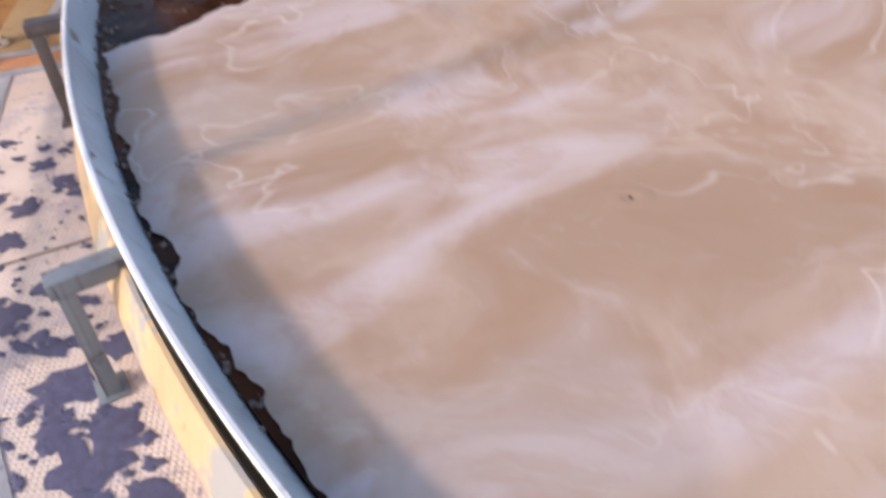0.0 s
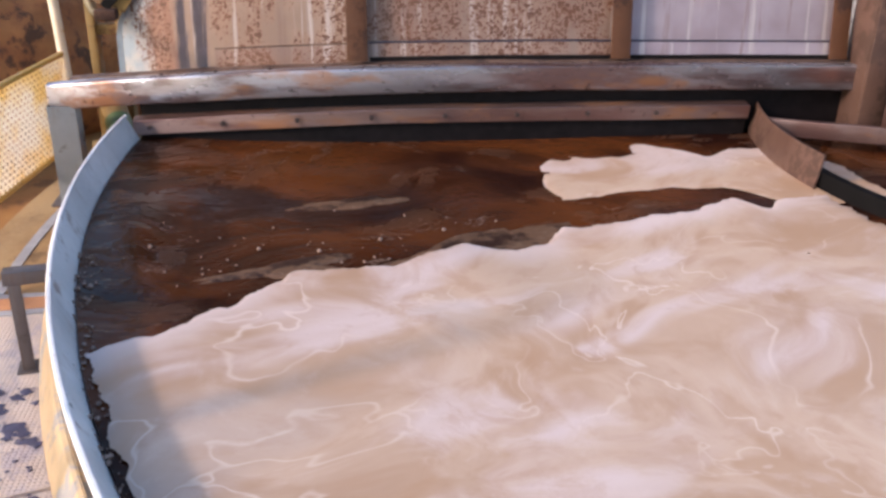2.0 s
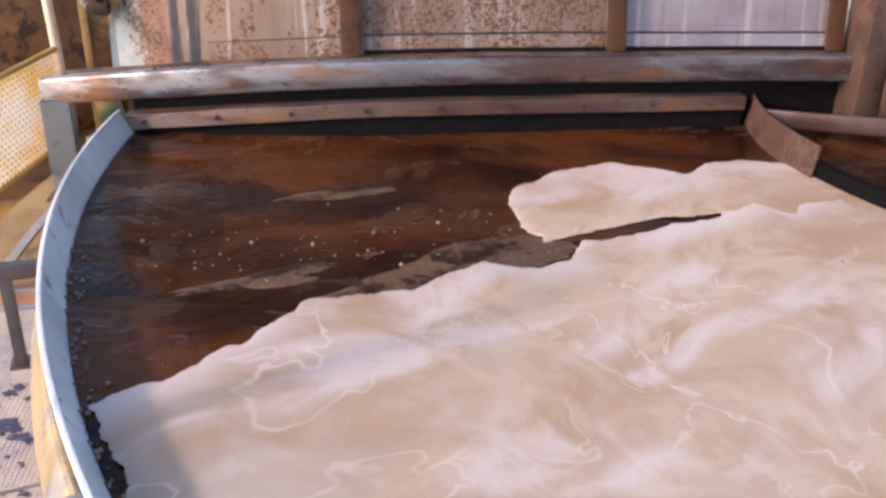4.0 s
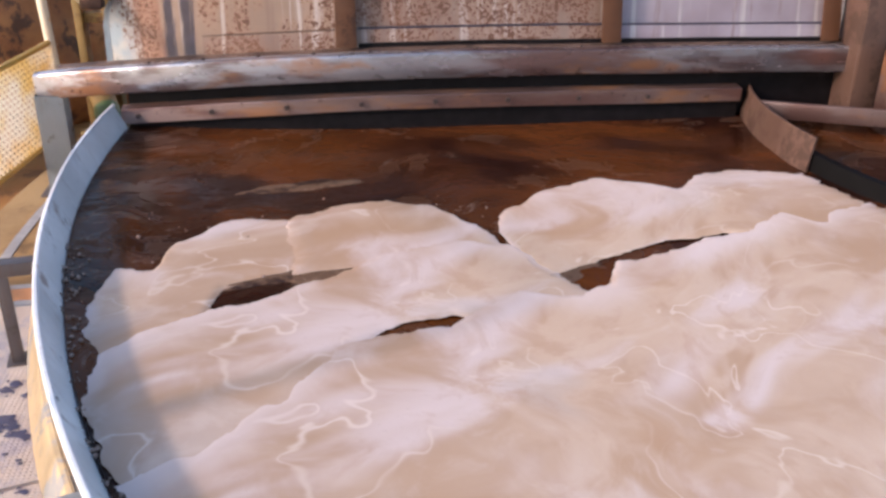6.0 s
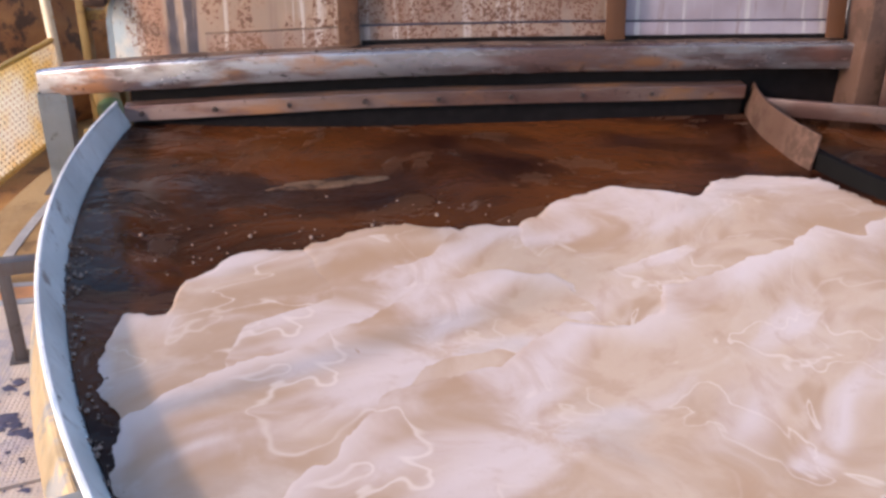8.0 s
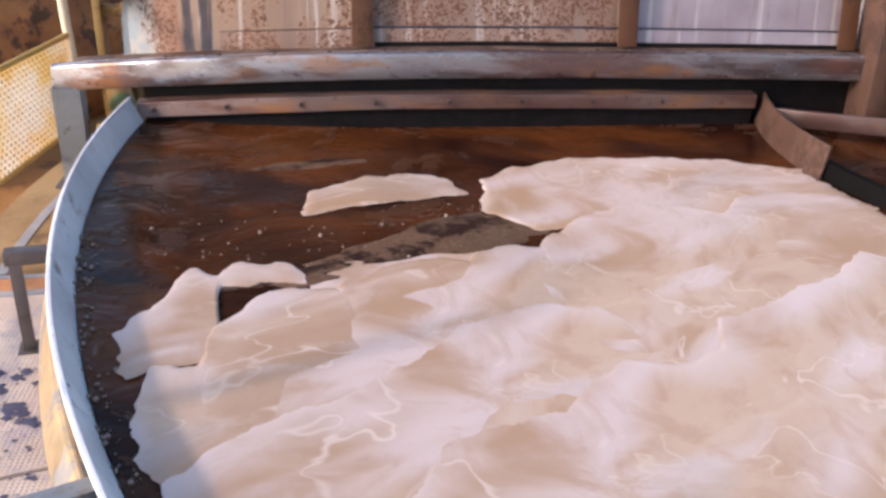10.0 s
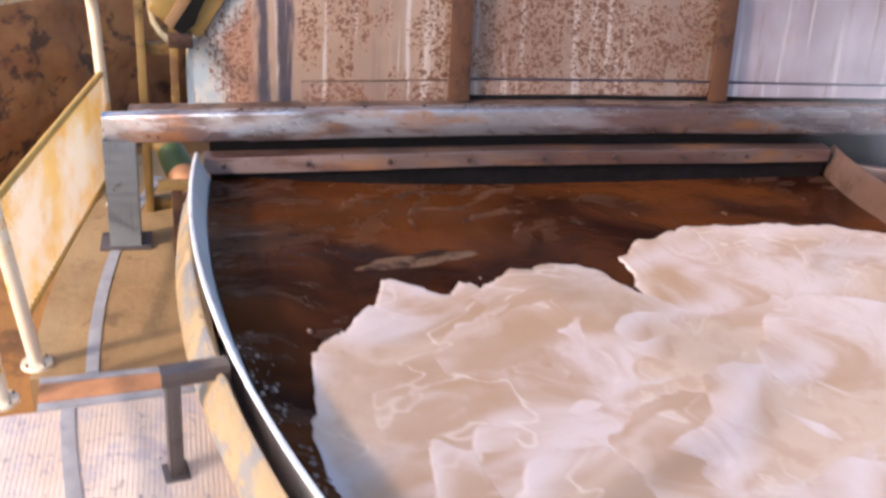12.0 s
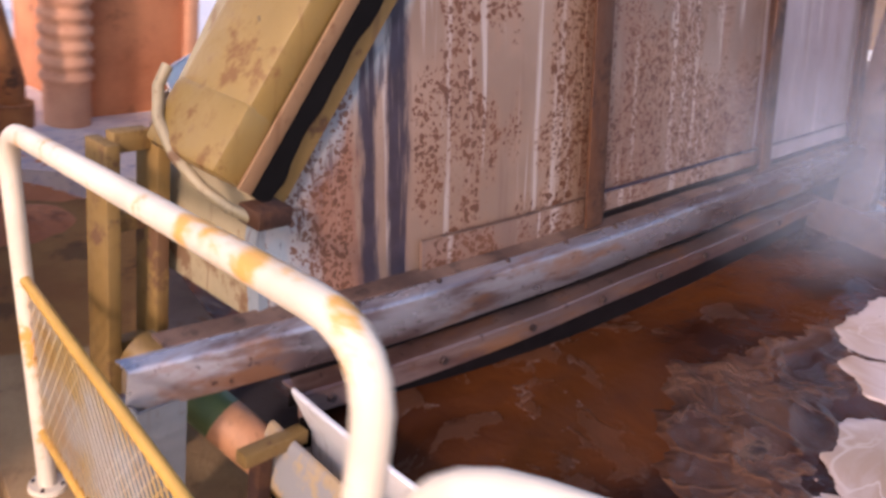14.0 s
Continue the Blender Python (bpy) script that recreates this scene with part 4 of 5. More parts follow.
def build_hopper():
    wall = thing("hopper", "tall steel hopper wall of pitted plates between rusty ribs", "hopper")

    def left_edge(z):
        return -1.37 if z < 0.97 else -1.37 + (z - 0.97) * 0.60

    def plate(x0, x1, z0, z1, mat, label):
        bm = bmesh.new()
        nz, nx = 24, 20
        front, back = [], []
        for j in range(nz + 1):
            z = z0 + (z1 - z0) * j / nz
            xl = left_edge(z) if x0 is None else x0
            fr, bk = [], []
            for i in range(nx + 1):
                x = xl + (x1 - xl) * i / nx
                dy, dz = bend(x)
                w = 0.006 * noise.noise(Vector((x * 3, 0, z * 3)))
                fr.append(bm.verts.new((x, 4.365 + dy + w + LEAN * (z - 0.8), z + dz)))
                bk.append(bm.verts.new((x, 4.373 + dy + w + LEAN * (z - 0.8), z + dz)))
            front.append(fr)
            back.append(bk)
        for g in (front, back):
            for a, b in zip(g, g[1:]):
                for i in range(nx):
                    bm.faces.new((a[i], a[i + 1], b[i + 1], b[i]))
        for j in range(nz):
            for i in (0, nx):
                bm.faces.new((front[j][i], front[j + 1][i], back[j + 1][i], back[j][i]))
        for i in range(nx):
            for j in (0, nz):
                bm.faces.new((front[j][i], front[j][i + 1], back[j][i + 1], back[j][i]))
        part("plate", bm, mat, wall, label)

    plate(None, -0.345, 0.74, 2.6, PANEL_RUSTY, "pale plate pitted with rust, dark runs at its edge")
    plate(-0.34, 0.815, 0.74, 2.6, PANEL_MID, "pale plate thick with rust pits")
    plate(0.82, 1.92, 0.74, 2.6, PANEL_CLEAN, "streaked bluish plate")
    for x in (-0.30, 0.859, 1.90):
        bm = bmesh.new()
        dy, dz = bend(x)
        box(bm, x - 0.088, x, 4.300 + dy, 4.308 + dy, 0.785 + dz, 2.6, 0.002)
        box(bm, x - 0.008, x, 4.3085 + dy, 4.364 + dy, 0.785 + dz, 2.6, 0.002)
        for v in bm.verts:
            v.co.y += LEAN * (v.co.z - 0.8)
        part("rib", bm, RIB_RUST, wall)
    for x0, x1 in ((-0.95, -0.33), (-0.30, 0.83), (0.86, 1.88)):
        bm = bmesh.new()
        sweep(bm, [(4.345, 0.770), (4.355, 0.845), (4.357, 0.85), (4.366, 0.85), (4.354, 0.770)], steps(x0, x1, 24), 0.004)
        part("kick_strip", bm, PANEL_CLEAN if x0 > 0.5 else PANEL_MID, wall)
    # dark strips that paint the fold's shadow and the gap behind the beam
    for x0, x1, y, z, h in ((-0.29, 0.83, 4.340, 0.772, 0.022), (0.87, 1.88, 4.340, 0.772, 0.022), (-0.95, -0.33, 4.355, 0.851, 0.003), (-0.29, 0.83, 4.354, 0.851, 0.006), (0.87, 1.88, 4.354, 0.851, 0.006)):
        bm = bmesh.new()
        sweep(bm, [(y, z), (y, z + h), (y + 0.012, z + h), (y + 0.012, z)], steps(x0, x1, 24), 0.003)
        part("shade_line", bm, NEAR_BLACK if h > 0.01 else FOLD_SHADE if h > 0.004 else CRUST, wall)
    # folded edge of the hopper
    bm = bmesh.new()
    pts = []
    for z in steps(0.74, 2.6, 30):
        x = left_edge(z)
        dy, dz = bend(x)
        pts.append((x, 4.372 + dy + LEAN * (z - 0.8), z + dz))
    prev = None
    for p in pts:
        ring = [bm.verts.new((p[0] - 0.006, p[1] - 0.012, p[2])), bm.verts.new((p[0] + 0.022, p[1] - 0.012, p[2])),
                bm.verts.new((p[0] + 0.022, p[1] - 0.008, p[2])), bm.verts.new((p[0] - 0.002, p[1] - 0.008, p[2])),
                bm.verts.new((p[0] - 0.002, p[1] + 0.03, p[2])), bm.verts.new((p[0] - 0.006, p[1] + 0.03, p[2]))]
        if prev:
            for k in range(6):
                bm.faces.new((prev[k], prev[(k + 1) % 6], ring[(k + 1) % 6], ring[k]))
        prev = ring
    part("folded_edge", bm, FOLD_STEEL, wall, "flaking blue-grey folded edge")
    bm = bmesh.new()
    prev = None
    for p in pts:
        ring = [bm.verts.new((p[0] + a, p[1] + b, p[2])) for a, b in ((-0.004, 0.0305), (0.0, 0.0305), (0.0, 0.5), (-0.004, 0.5))]
        if prev:
            for k in range(4):
                bm.faces.new((prev[k], prev[(k + 1) % 4], ring[(k + 1) % 4], ring[k]))
        prev = ring
    part("side_plate", bm, SIDE_PAINT, wall, "cream side plate, stained brown")


def build_beam():
    beam = thing("trough_beam", "weathered steel channel beam across the tank, stained and scorched", "beam")
    xs = steps(-1.70, 1.98, 70)
    bm = bmesh.new()
    sweep(bm, [(4.30, 0.770), (4.256, 0.769), (4.250, 0.765), (4.248, 0.758), (4.252, 0.70), (4.250, 0.662), (4.254, 0.655), (4.262, 0.652), (4.33, 0.660),
               (4.33, 0.666), (4.264, 0.658), (4.257, 0.664), (4.259, 0.70), (4.255, 0.756), (4.259, 0.762), (4.30, 0.763)], xs, 0.005)
    channel = part("channel", bm, BEAM_STEEL, beam)
    bm = bmesh.new()
    sweep(bm, [(4.3005, 0.765), (4.3005, 0.773), (4.365, 0.776), (4.365, 0.768)], steps(-1.60, 1.95, 60), 0.006)
    part("top_ledge", bm, CRUST, beam, "ledge caked with dark scale")
    # near-black sheet: the shade between beam and strip, put into its colour
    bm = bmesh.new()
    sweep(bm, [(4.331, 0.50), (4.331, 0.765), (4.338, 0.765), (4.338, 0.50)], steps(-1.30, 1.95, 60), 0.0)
    part("web", bm, NEAR_BLACK, beam)
    # added plate: blocks the sky behind the well, near-black like the shade there
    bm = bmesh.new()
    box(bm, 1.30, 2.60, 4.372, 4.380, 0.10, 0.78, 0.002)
    part("back_plate", bm, NEAR_BLACK, beam, "near-black plate added to close the bright gap behind the centre well")
    for i in range(14):
        bm = bmesh.new()
        x = -1.18 + i * 0.232
        dy, dz = bend(x)
        bmesh.ops.create_icosphere(bm, subdivisions=1, radius=0.009, matrix=Matrix.Translation((x, 4.285 + dy, 0.771 + dz)))
        part("rivet", bm, BOLT_STEEL, channel)
    strip = thing("seal_strip", "stained steel seal strip bolted above the liquor", "strip")
    bm = bmesh.new()
    sweep(bm, [(4.257, 0.520), (4.257, 0.578), (4.261, 0.582), (4.33, 0.586), (4.33, 0.580), (4.265, 0.576), (4.263, 0.520)], steps(-1.325, 1.44, 60), 0.005)
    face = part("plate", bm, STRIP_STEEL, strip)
    # near-black sheet in place of the dark reflection below the strip
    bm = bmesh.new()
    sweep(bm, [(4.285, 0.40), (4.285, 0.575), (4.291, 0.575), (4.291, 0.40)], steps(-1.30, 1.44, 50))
    part("apron", bm, NEAR_BLACK, strip, "near-black apron under the strip, painted for shade and dark reflection")
    for i in range(8):
        x = -1.25 + 0.32 * i
        dy, dz = bend(x)
        bm = bmesh.new()
        bmesh.ops.create_cone(bm, cap_ends=True, segments=6, radius1=0.012, radius2=0.011, depth=0.012,
                              matrix=pose(x, 4.250 + dy, 0.552 + dz, 90, 0, 0))
        part("bolt", bm, BOLT_STEEL, face)


def build_supports():
    post = thing("beam_post", "blue-grey steel post under the beam's end", "post")
    bm = bmesh.new()
    outline = [(-1.70, 4.50), (-1.58, 4.50), (-1.58, 4.60), (-1.586, 4.60), (-1.586, 4.506), (-1.694, 4.506), (-1.694, 4.60), (-1.70, 4.60)]
    low = [bm.verts.new((x, y, DECK + 0.012)) for x, y in outline]
    high = [bm.verts.new((x, y, 0.565)) for x, y in outline]
    for k in range(8):
        bm.faces.new((low[k], low[(k + 1) % 8], high[(k + 1) % 8], high[k]))
    bm.faces.new(low)
    bm.faces.new(high)
    part("channel", bm, BLUE_STEEL, post)
    bm = bmesh.new()
    box(bm, -1.74, -1.54, 4.48, 4.64, DECK, DECK + 0.012, 0.002)
    part("foot_plate", bm, DARK_STEEL, post)
    pipe = thing("drain_pipe", "ochre drain pipe with green and salmon paint bands", "pipe")
    a, b = Vector((-1.50, 4.85, 0.50)), Vector((-1.30, 4.30, 0.24))
    for k0, k1, mat, r in ((0.0, 0.25, OCHRE_PAINT, 0.058), (0.25, 0.45, GREEN_PAINT, 0.06), (0.45, 0.75, ORANGE_PAINT, 0.06), (0.75, 1.0, OCHRE_PAINT, 0.058)):
        bm = bmesh.new()
        tube(bm, [a.lerp(b, k0 + (k1 - k0) * i / 3) for i in range(4)], r, 16)
        part("pipe_length", bm, mat, pipe)
    leg = thing("pipe_stand", "rusty leg of the drain pipe stand", "stand")
    bm = bmesh.new()
    box(bm, -1.45, -1.41, 4.40, 4.44, DECK, 0.40, 0.003)
    part("leg", bm, RIB_RUST, leg)
    bm = bmesh.new()
    box(bm, -1.50, -1.32, 4.385, 4.425, 0.40, 0.435, 0.003)
    part("cross_bar", bm, OCHRE_PAINT, leg)
    frame_post = thing("column", "ochre steel column with web openings behind the beam", "column")
    for x in (-1.57, -1.44):
        bm = bmesh.new()
        box(bm, x, x + 0.035, 4.86, 4.96, -0.03, 1.03, 0.003)
        part("flange", bm, OCHRE_PAINT, frame_post)
    for z in (0.1, 0.45, 0.80, 1.0):
        bm = bmesh.new()
        box(bm, -1.5345, -1.4405, 4.89, 4.93, z, z + 0.05, 0.003)
        part("batten", bm, OCHRE_PAINT, frame_post)


def build_chute():
    chute = thing("chute", "olive-yellow inclined feed chute with black rubber skirt", "chute", at=(-1.42, 4.52, 1.0))
    tilt = 90 - 57
    m = pose(0, 0, 0, 0, tilt, 0)

    def add(name, mat, boxes, bevel=0.006):
        bm = bmesh.new()
        for b in boxes:
            box(bm, *b, bevel)
        bmesh.ops.transform(bm, matrix=m, verts=bm.verts[:])
        part(name, bm, mat, chute)

    add("hood", CHUTE_PAINT, [(-0.11, -0.012, 0.014, 0.28, 0.02, 1.6)], 0.02)
    add("hood_cap", CHUTE_PAINT, [(-0.116, -0.006, 0.010, 0.286, 0.0, 0.17)], 0.02)
    add("edge_angle", EDGE_RUST, [(-0.040, 0.0, 0.0, 0.009, 0.0, 1.6)], 0.003)
    bm = bmesh.new()
    left, right = [], []
    for k in range(81):
        z = 1.6 * k / 80
        w = 0.044 + 0.014 * noise.fractal(Vector((z * 9, 1, 4)), 0.8, 2.0, 4)
        left.append([bm.verts.new((0.001, 0.0, z)), bm.verts.new((0.001, 0.015, z))])
        right.append([bm.verts.new((w, -0.012, z)), bm.verts.new((w, 0.0, z))])
    for k in range(80):
        bm.faces.new((left[k][0], right[k][0], right[k + 1][0], left[k + 1][0]))
        bm.faces.new((left[k][1], right[k][1], right[k + 1][1], left[k + 1][1]))
        bm.faces.new((right[k][0], right[k][1], right[k + 1][1], right[k + 1][0]))
    bmesh.ops.transform(bm, matrix=m, verts=bm.verts[:])
    part("rubber_skirt", bm, BLACK, chute, "ragged black rubber skirt")
    add("backing_bar", OCHRE_PAINT, [(0.025, 0.100, 0.004, 0.03, 0.02, 1.6)], 0.004)
    bm = bmesh.new()
    tube(bm, [(-0.14, 0.295, 0.17), (-0.138, 0.29, 0.12), (-0.125, 0.25, 0.055), (-0.10, 0.17, 0.0), (-0.06, 0.08, -0.035), (-0.02, 0.02, -0.045), (0.02, -0.02, -0.04)], 0.014, 10)
    bmesh.ops.transform(bm, matrix=m, verts=bm.verts[:])
    part("lip_bar", bm, SIDE_PAINT, chute, "pale bent lip bar")
    bm = bmesh.new()
    box(bm, -0.02, 0.07, -0.06, 0.02, -0.06, -0.015, 0.006)
    part("end_block", bm, RIB_RUST, chute)


# ---- railing ----
def build_railing(foot0, top0, foot1, top1, label, bow=0.0, low=0.28, high=0.70):
    """A bent pipe from foot to foot over both tops, with a panel of expanded metal in its lower half."""
    rail = thing("railing", label, "railing", "railings of the walkway")
    foot0, top0, foot1, top1 = Vector(foot0), Vector(top0), Vector(foot1), Vector(top1)

    def at(u, h):
        a, b = foot0.lerp(top0, h / top0.z), foot1.lerp(top1, h / top1.z)
        p = a.lerp(b, u)
        side = (foot1 - foot0).cross(Vector((0, 0, 1))).normalized()
        return p + side * bow * 4 * u * (1 - u)

    mids = [at(k / 8, top0.z + (top1.z - top0.z) * k / 8) for k in range(1, 8)]
    bm = bmesh.new()
    tube(bm, [at(0, DECK)] + smooth_corner(foot0, top0, mids[0], 0.13) + mids + smooth_corner(mids[-1], top1, foot1, 0.13) + [at(1, DECK)], 0.023, 16)
    part("top_rail", bm, RAIL_PAINT, rail)
    for z in (low, high):
        bm = bmesh.new()
        tube(bm, [at(k / 8, z) for k in range(9)], 0.013, 10)
        part("mesh_bar", bm, BAR_YELLOW, rail, "orange-yellow mesh bar")
    bm = bmesh.new()
    n = int((foot1 - foot0).length / 0.036)
    side = (foot1 - foot0).cross(Vector((0, 0, 1))).normalized()
    for i in range(-9, n + 1):
        for way in (1, -1):
            pts = []
            for j in range(0, 19):
                u = (i + 9 * (j / 18 if way > 0 else 1 - j / 18)) / n
                if 0 <= u <= 1:
                    pts.append(at(u, low + (high - low) * j / 18) + side * 0.003 * way)
            for p, q in zip(pts, pts[1:]):
                w = (q - p).normalized().cross(side) * 0.0044
                bm.faces.new([bm.verts.new(v) for v in (p - w - side * 0.004, p + w + side * 0.004, q + w + side * 0.004, q - w - side * 0.004)])
    part("mesh_panel", bm, MESH_PAINT, rail, "yellow expanded-metal infill", smooth=False)
    for p in (at(0, DECK), at(1, DECK)):
        bm = bmesh.new()
        bmesh.ops.create_cone(bm, cap_ends=True, segments=20, radius1=0.05, radius2=0.047, depth=0.012, matrix=Matrix.Translation((p.x, p.y, DECK + 0.006)))
        plate = part("foot_plate", bm, RAIL_PAINT, rail)
        for k in range(4):
            a = radians(45 + 90 * k)
            bm = bmesh.new()
            bmesh.ops.create_cone(bm, cap_ends=True, segments=6, radius1=0.006, radius2=0.005, depth=0.006,
                                  matrix=Matrix.Translation((p.x + 0.038 * math.cos(a), p.y + 0.038 * math.sin(a), DECK + 0.015)))
            part("bolt", bm, BOLT_STEEL, plate)


# ---- the works behind ----
def build_works():
    along = Vector((0.607, 0.794, 0))
    away = Vector((-0.794, 0.607, 0))
    end = Vector((-0.97, 7.25, 0)) + away * 0.62
    vessel = thing("vessel", "big lying vessel caked with flaking brown dirt", "vessel", at=(end.x, end.y, 0))
    bm = bmesh.new()
    n, segs, length, r = 130, 110, 3.4, 0.74
    rings = []
    for i in range(segs + 1):
        u = i / segs
        d = -length * u
        q0 = 0.40 + 0.60 * math.sqrt(1 - max(0.0, 1 - u * length / 0.75) ** 2)
        ring = []
        for k in range(n):
            a = 2 * math.pi * k / n
            q = (r + 0.055 * noise.fractal(Vector((d * 2.6, math.cos(a) * 2.0, math.sin(a) * 2.0)), 0.75, 2.1, 8)) * q0
            p = along * d + away * (q * math.cos(a)) + Vector((0, 0, 0.40 * (0.4 + 0.6 * q0) + q * math.sin(a)))
            ring.append(bm.verts.new(p))
        rings.append(ring)
    for a, b in zip(rings, rings[1:]):
        for k in range(n):
            bm.faces.new((a[k], a[(k + 1) % n], b[(k + 1) % n], b[k]))
    bm.faces.new(rings[0])
    bm.faces.new(rings[-1])
    part("shell", bm, DRUM_RUST, vessel)
    for name, x, y, wide, high, seed in (("dirt_heap", -0.50, 7.45, 0.42, 0.11, 3.0), ("dirt_heap", -0.98, 6.98, 0.34, 0.05, 8.0)):
        heap = thing(name, "low heap of orange-brown dirt fallen on the yard floor", "dirt heap", "dirt heaps by the vessel", at=(x, y, -0.03))
        bm = bmesh.new()
        grid = []
        for i in range(41):
            row = []
            for k in range(41):
                u, v = i / 20 - 1, k / 20 - 1
                lump = noise.fractal(Vector((u * 3 + seed, v * 3, 1.0)), 0.7, 2.1, 6)
                d = math.hypot(u, v) + 0.22 * noise.noise(Vector((u * 2, v * 2, seed)))
                row.append(bm.verts.new((u * wide, v * wide * 0.8, max(-0.01, high * (1 - d * d) * (1 + 0.8 * lump)))))
            grid.append(row)
        for a, b in zip(grid, grid[1:]):
            for k in range(40):
                bm.faces.new((a[k], b[k], b[k + 1], a[k + 1]))
        part("heap", bm, RED_DIRT, heap)


def build_far_works():
    bm = bmesh.new()
    box(bm, -6.0, 9.0, 8.7, 30.0, -0.03, -0.012, 0)
    tagged(part("pavement", bm, PALE), "pale sunlit concrete of the yard outside", "pavement", kind="structure")
    # added wall that catches the sun, so the gaps between the works glare
    bm = bmesh.new()
    box(bm, -16, 16, -0.2, 0.2, -0.03, 9.0, 0.02, pose(2.0, 30.0, 0, 0, 0, -30))
    tagged(part("backdrop", bm, PALE), "pale sunlit wall added far across the yard to whiten the gaps", "wall", kind="structure")
    stack = thing("bellows_column", "dusty brown ribbed column on a round foot", "column", at=(-0.16, 7.95, -0.03))
    bm = bmesh.new()
    rings = []
    for k in range(121):
        z = 2.6 * k / 120
        r = 0.13 + (0.018 if 0.35 < z < 1.0 and (k // 2) % 2 else 0.0) + (0.05 if z < 0.12 else 0.0)
        rings.append([bm.verts.new((r * math.cos(a), r * math.sin(a), z)) for a in (2 * math.pi * i / 28 for i in range(28))])
    for a, b in zip(rings, rings[1:]):
        for i in range(28):
            bm.faces.new((a[i], a[(i + 1) % 28], b[(i + 1) % 28], b[i]))
    bm.faces.new(rings[-1])
    part("shaft", bm, PINK_SHELL, stack)
    bin_ = thing("bin", "tall brown steel bin behind the hopper", "bin")
    for x0, x1, y0, y1, mat in ((0.0, 0.62, 8.0, 9.0, RED_DIRT), (0.62, 0.70, 7.95, 8.05, PINK_SHELL)):
        bm = bmesh.new()
        box(bm, x0, x1, y0, y1, -0.03, 3.4, 0.02)
        part("shell" if x1 < 0.65 else "corner_post", bm, mat, bin_)
    legs = thing("pipe_trestle", "rust-brown pipe trestle with two thick legs", "trestle", at=(-0.72, 7.75, -0.03))
    for pts in ([(-0.14, 0, 0), (-0.13, 0, 0.5), (-0.02, 0, 0.95)], [(0.15, 0, 0), (0.15, 0, 0.45), (0.02, 0, 0.98)], [(0, 0, 0.9), (0, 0, 2.4)]):
        bm = bmesh.new()
        tube(bm, pts, 0.085, 16)
        part("leg", bm, DRUM_RUST, legs)
    bm = bmesh.new()
    tube(bm, [(0.15, -0.01, 0.22), (0.15, -0.01, 0.34)], 0.12, 18)
    part("collar", bm, DRUM_RUST, legs)
    for x, y in ((-0.1, 11.0), (0.6, 11.5), (-1.6, 11.2), (1.6, 12.0)):
        post = thing("shed_post", "grey steel post at the edge of the yard", "post", "posts at the yard's edge")
        bm = bmesh.new()
        box(bm, x, x + 0.12, y, y + 0.12, -0.02, 3.6, 0.008)
        part("shaft", bm, BLUE_STEEL, post)


build_ground()
build_walkway()
build_sludge()
build_tank()
build_well()
build_liquid()
FOAM_RAFTS, FLOATING = build_foam()
STEAM_CLOUD, WISPS = build_steam()
build_hopper()
build_beam()
build_supports()
build_chute()
build_railing((-1.873, 3.685, 0), (-1.989, 3.541, 1.272), (-1.69, 4.95, 0), (-1.740, 4.98, 1.062),
              "cream pipe railing with yellow expanded-metal infill, rust showing")
build_railing((-1.70, 1.85, 0), (-1.759, 1.85, 1.46), (-1.95, 3.48, 0), (-2.03, 3.45, 1.205),
              "cream pipe railing with expanded-metal infill beside the walkway")
build_works()
build_far_works()


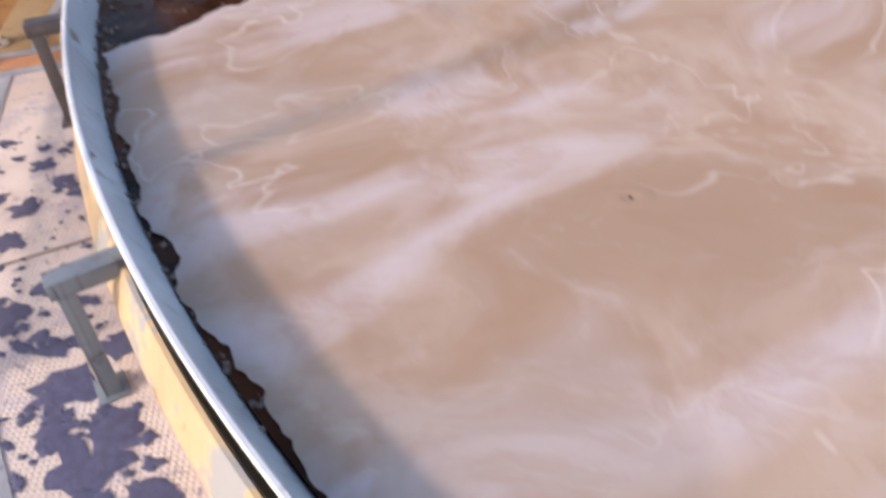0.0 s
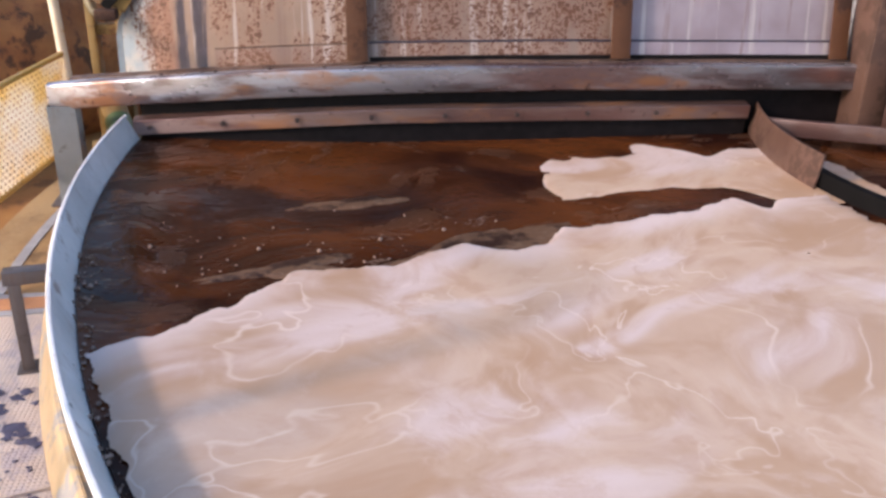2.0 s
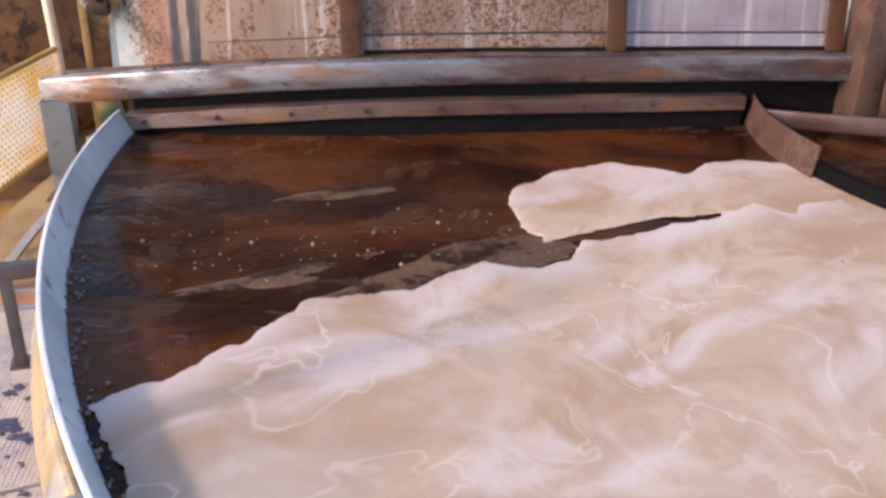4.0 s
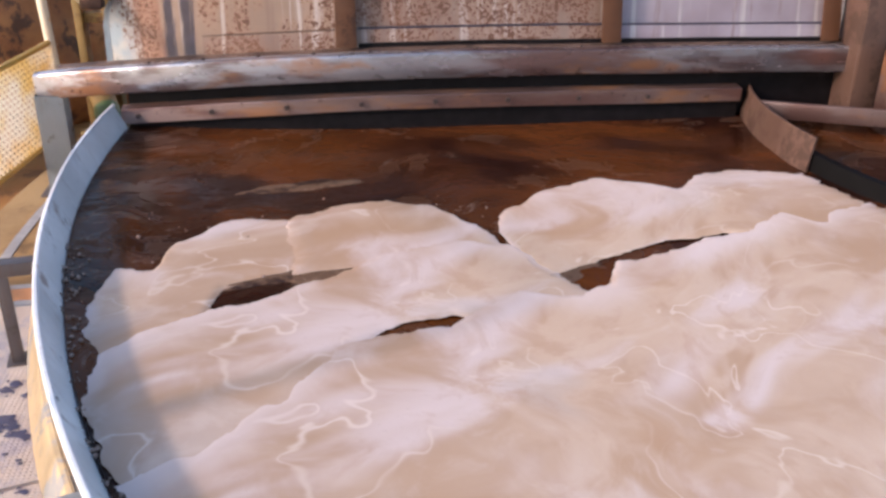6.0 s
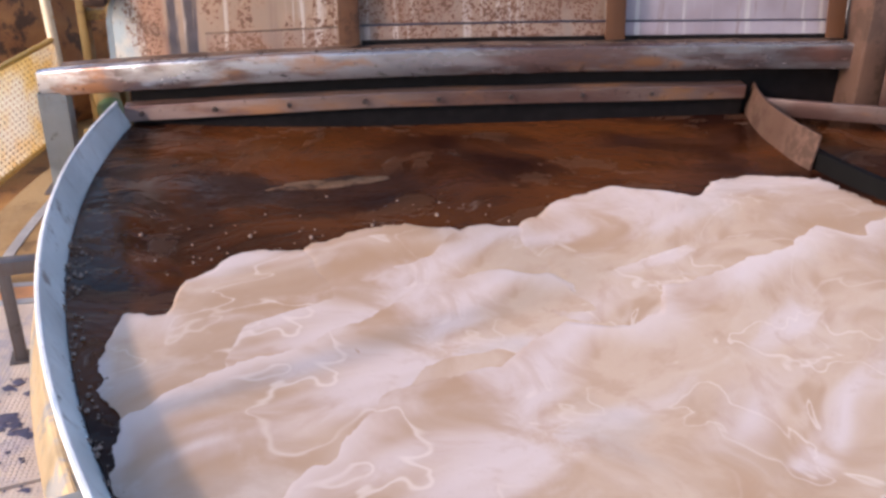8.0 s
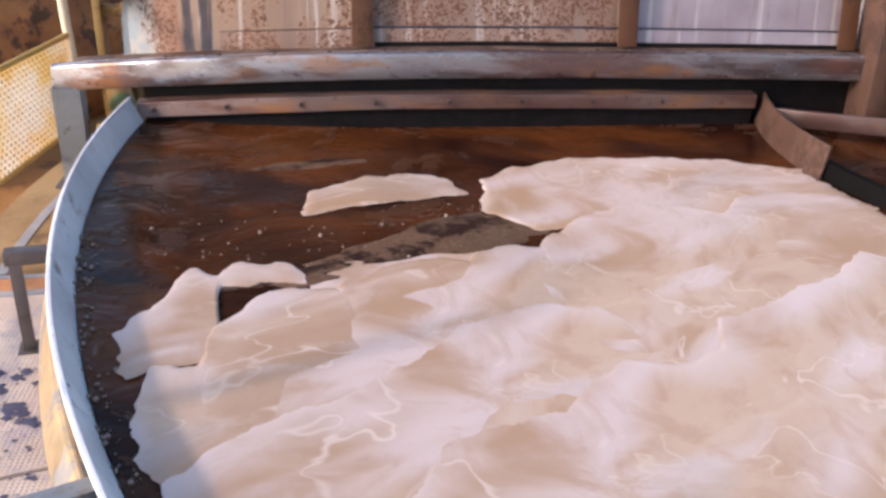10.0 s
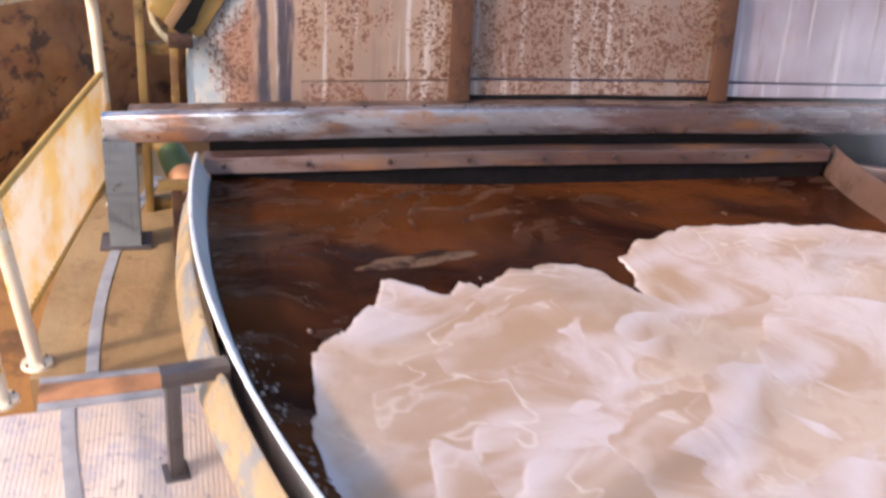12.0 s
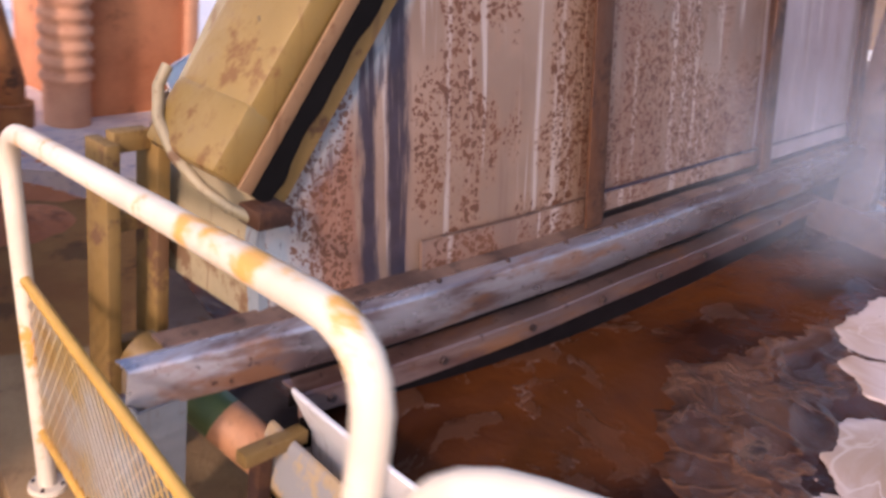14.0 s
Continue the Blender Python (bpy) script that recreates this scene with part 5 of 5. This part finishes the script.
def motions():
    # the foam turns with the liquor round the tank's middle: seconds, degrees, how far a raft has yet to surface, and how far it lies aside
    turns = {
        "sheet": [(0, -3.4), (0.5, -3.3), (1, -2.0), (2, 0), (3, 1.6), (5.5, 6.4), (6.5, 8.4), (7.5, 10.0), (10, 14.2), (11.5, 16), (14, 18.5)],
        "inner": [(0, -15, -0.03, 0.4), (1.2, -14, -0.022, 0.38), (2, -11.8, -0.0100, 0.34), (2.5, -9.8, -0.0060, 0.30), (3, -7.8, -0.002, 0.25), (3.4, -6.4, 0, 0.20), (5.3, -0.4, 0, 0.01), (5.5, 0), (6.5, 1.6), (7.5, 2.6), (10, 5.0), (11.5, 6.6), (14, 8.6)],
        "second": [(0, -5, -0.03), (3.4, -5, -0.03), (4.2, -3.2, -0.012), (4.8, -1.6, -0.004), (5.2, -0.6, 0), (5.5, 0), (6.5, 2.2), (7.5, 4.0), (10, 8.5), (14, 14.5)],
        "outer_front": [(0, -6, -0.03), (3.6, -6, -0.03), (5.0, -2.6, -0.012), (5.5, -1.9, -0.0092), (6.0, -0.8, -0.004), (6.4, -0.1, 0), (6.5, 0), (7.5, 1.9), (10, 7.2), (11.5, 9.0), (14, 11.5)],
        "middle_front": [(0, -6, -0.03), (3.5, -6, -0.03), (4.5, -3.2, -0.010), (5.1, -1.7, -0.001), (5.5, -1.1), (6.5, 0), (7.5, 1.9), (10, 7.2), (11.5, 9.2), (14, 12)],
        "fresh": [(0, -3, -0.03), (5.8, -2, -0.03), (6.4, -0.5, -0.010), (7.0, 0.3, -0.002), (7.5, 0.8, 0.0022), (10, 4.0, 0.0024), (11.5, 5.6, 0.0024), (14, 7.5, 0.0024)],
        "late_inner": [(0, -6, -0.03), (7.8, -6, -0.03), (8.8, -3.2, -0.010), (9.5, -1.2, -0.001), (10, -0.4), (10.5, 0), (12, 0.3), (14, 0.6)],
        "late_strip": [(0, -6, -0.03), (7.8, -6, -0.03), (8.8, -2.4, -0.010), (9.4, -0.8, -0.002), (10, 0), (10.5, 0.8), (11.5, 2.4), (14, 5)],
        "islet": [(0, -6, -0.03), (8.0, -6, -0.03), (9.0, -3.4, -0.010), (9.6, -2.0, -0.003), (10, -1.4, -0.001), (10.5, -0.3), (11, 0.6), (11.5, 0.8), (14, 0.8)],
        "late_outer": [(0, -2, -0.03), (9.7, -2, -0.03), (10.2, -1.2, -0.014), (10.5, -0.6, -0.0100), (11.0, 0, -0.0080), (11.5, 0, -0.0035), (12, 0, 0), (14, 0, 0)],
        "fleck": [(0, -2, -0.03), (9.4, -1.5, -0.03), (10.0, -0.8, -0.0065), (10.5, -0.4, -0.002), (11, 0, 0), (11.5, -1.0, 0), (12, -1.6, 0), (14, -1.6, 0)],
        "skin": [(0, -9, -0.03), (11.2, -9, -0.03), (12.0, -5.5, -0.010), (12.5, -3.0, -0.0045), (13, -1.6, -0.001), (13.5, -0.6), (14, 0)],
        "late_fresh": [(0, -3, -0.03), (10.6, -1, -0.03), (11.0, -0.3, -0.011), (11.5, 0, -0.0035), (12, 0, 0.0012), (14, 0, 0.0012)],
    }
    for key, rows in turns.items():
        walk(FOAM_RAFTS[key], [(row[0], pose(CX + (row[3] if len(row) > 3 else 0), CY, row[2] if len(row) > 2 else 0, 0, 0, row[1])) for row in rows])
    # scum patches: offsets from their first place
    small = {
        "scum": [(0, 0.10, 0.10, 0), (1.5, 0.10, 0.0, 0), (3, 0.05, -0.10, 0), (5.5, 0.1, -0.25, 0), (7.5, 0.2, -0.3, 0), (9.5, 0.0, 0.02, 0), (10, 0, 0, 0), (11, 0.04, 0.02, 0), (14, 0.1, -0.1, 0)],
        "scum_left": [(0, 0, 0.35, 0), (1.5, 0.0, 0.26, 0), (3, -0.1, 0.05, 0), (5.5, 0.05, 0.08, 0), (7.5, 0.1, -0.1, 0), (10, 0, 0, 0), (11, 0.1, -0.1, 0), (14, 0.1, -0.2, 0)],
        "scum_back": [(0, 0.1, -0.1, 0), (3, 0.15, -0.05, 0), (6.5, 0.0, 0.0, 0), (7.5, 0.1, -0.02, 0), (10, 0.0, 0.2, 0), (11, -0.1, 0.12, 0), (12.5, -0.05, 0.0, 0), (14, 0.15, 0.05, 0)],
    }
    # the steam blows in from beyond the centre well near the end
    walk(STEAM_CLOUD, [(t, pose(x, 3.68, z)) for t, x, z in ((0, 3.6, 0.95), (11, 3.2, 0.95), (12, 2.0, 1.0), (13, 1.45, 1.02), (14, 0.95, 0.98))])
    for i, (ob, (x, y, z, turn)) in enumerate(WISPS):
        walk(ob, [(0, pose(x, y, z, 0, 0, turn)), (7, pose(x + 0.06, y, z + 0.04, 0, 6, turn)), (14, pose(x - 0.03 * i, y, z + 0.08, 0, -6 + 3 * i, turn + 4))])
    for key, rows in small.items():
        ob, (x, y, z, turn) = FLOATING[key]
        walk(ob, [(row[0], pose(x + row[1], y + row[2], z + row[3], 0, row[4] if len(row) > 4 else 0, turn)) for row in rows])


motions()
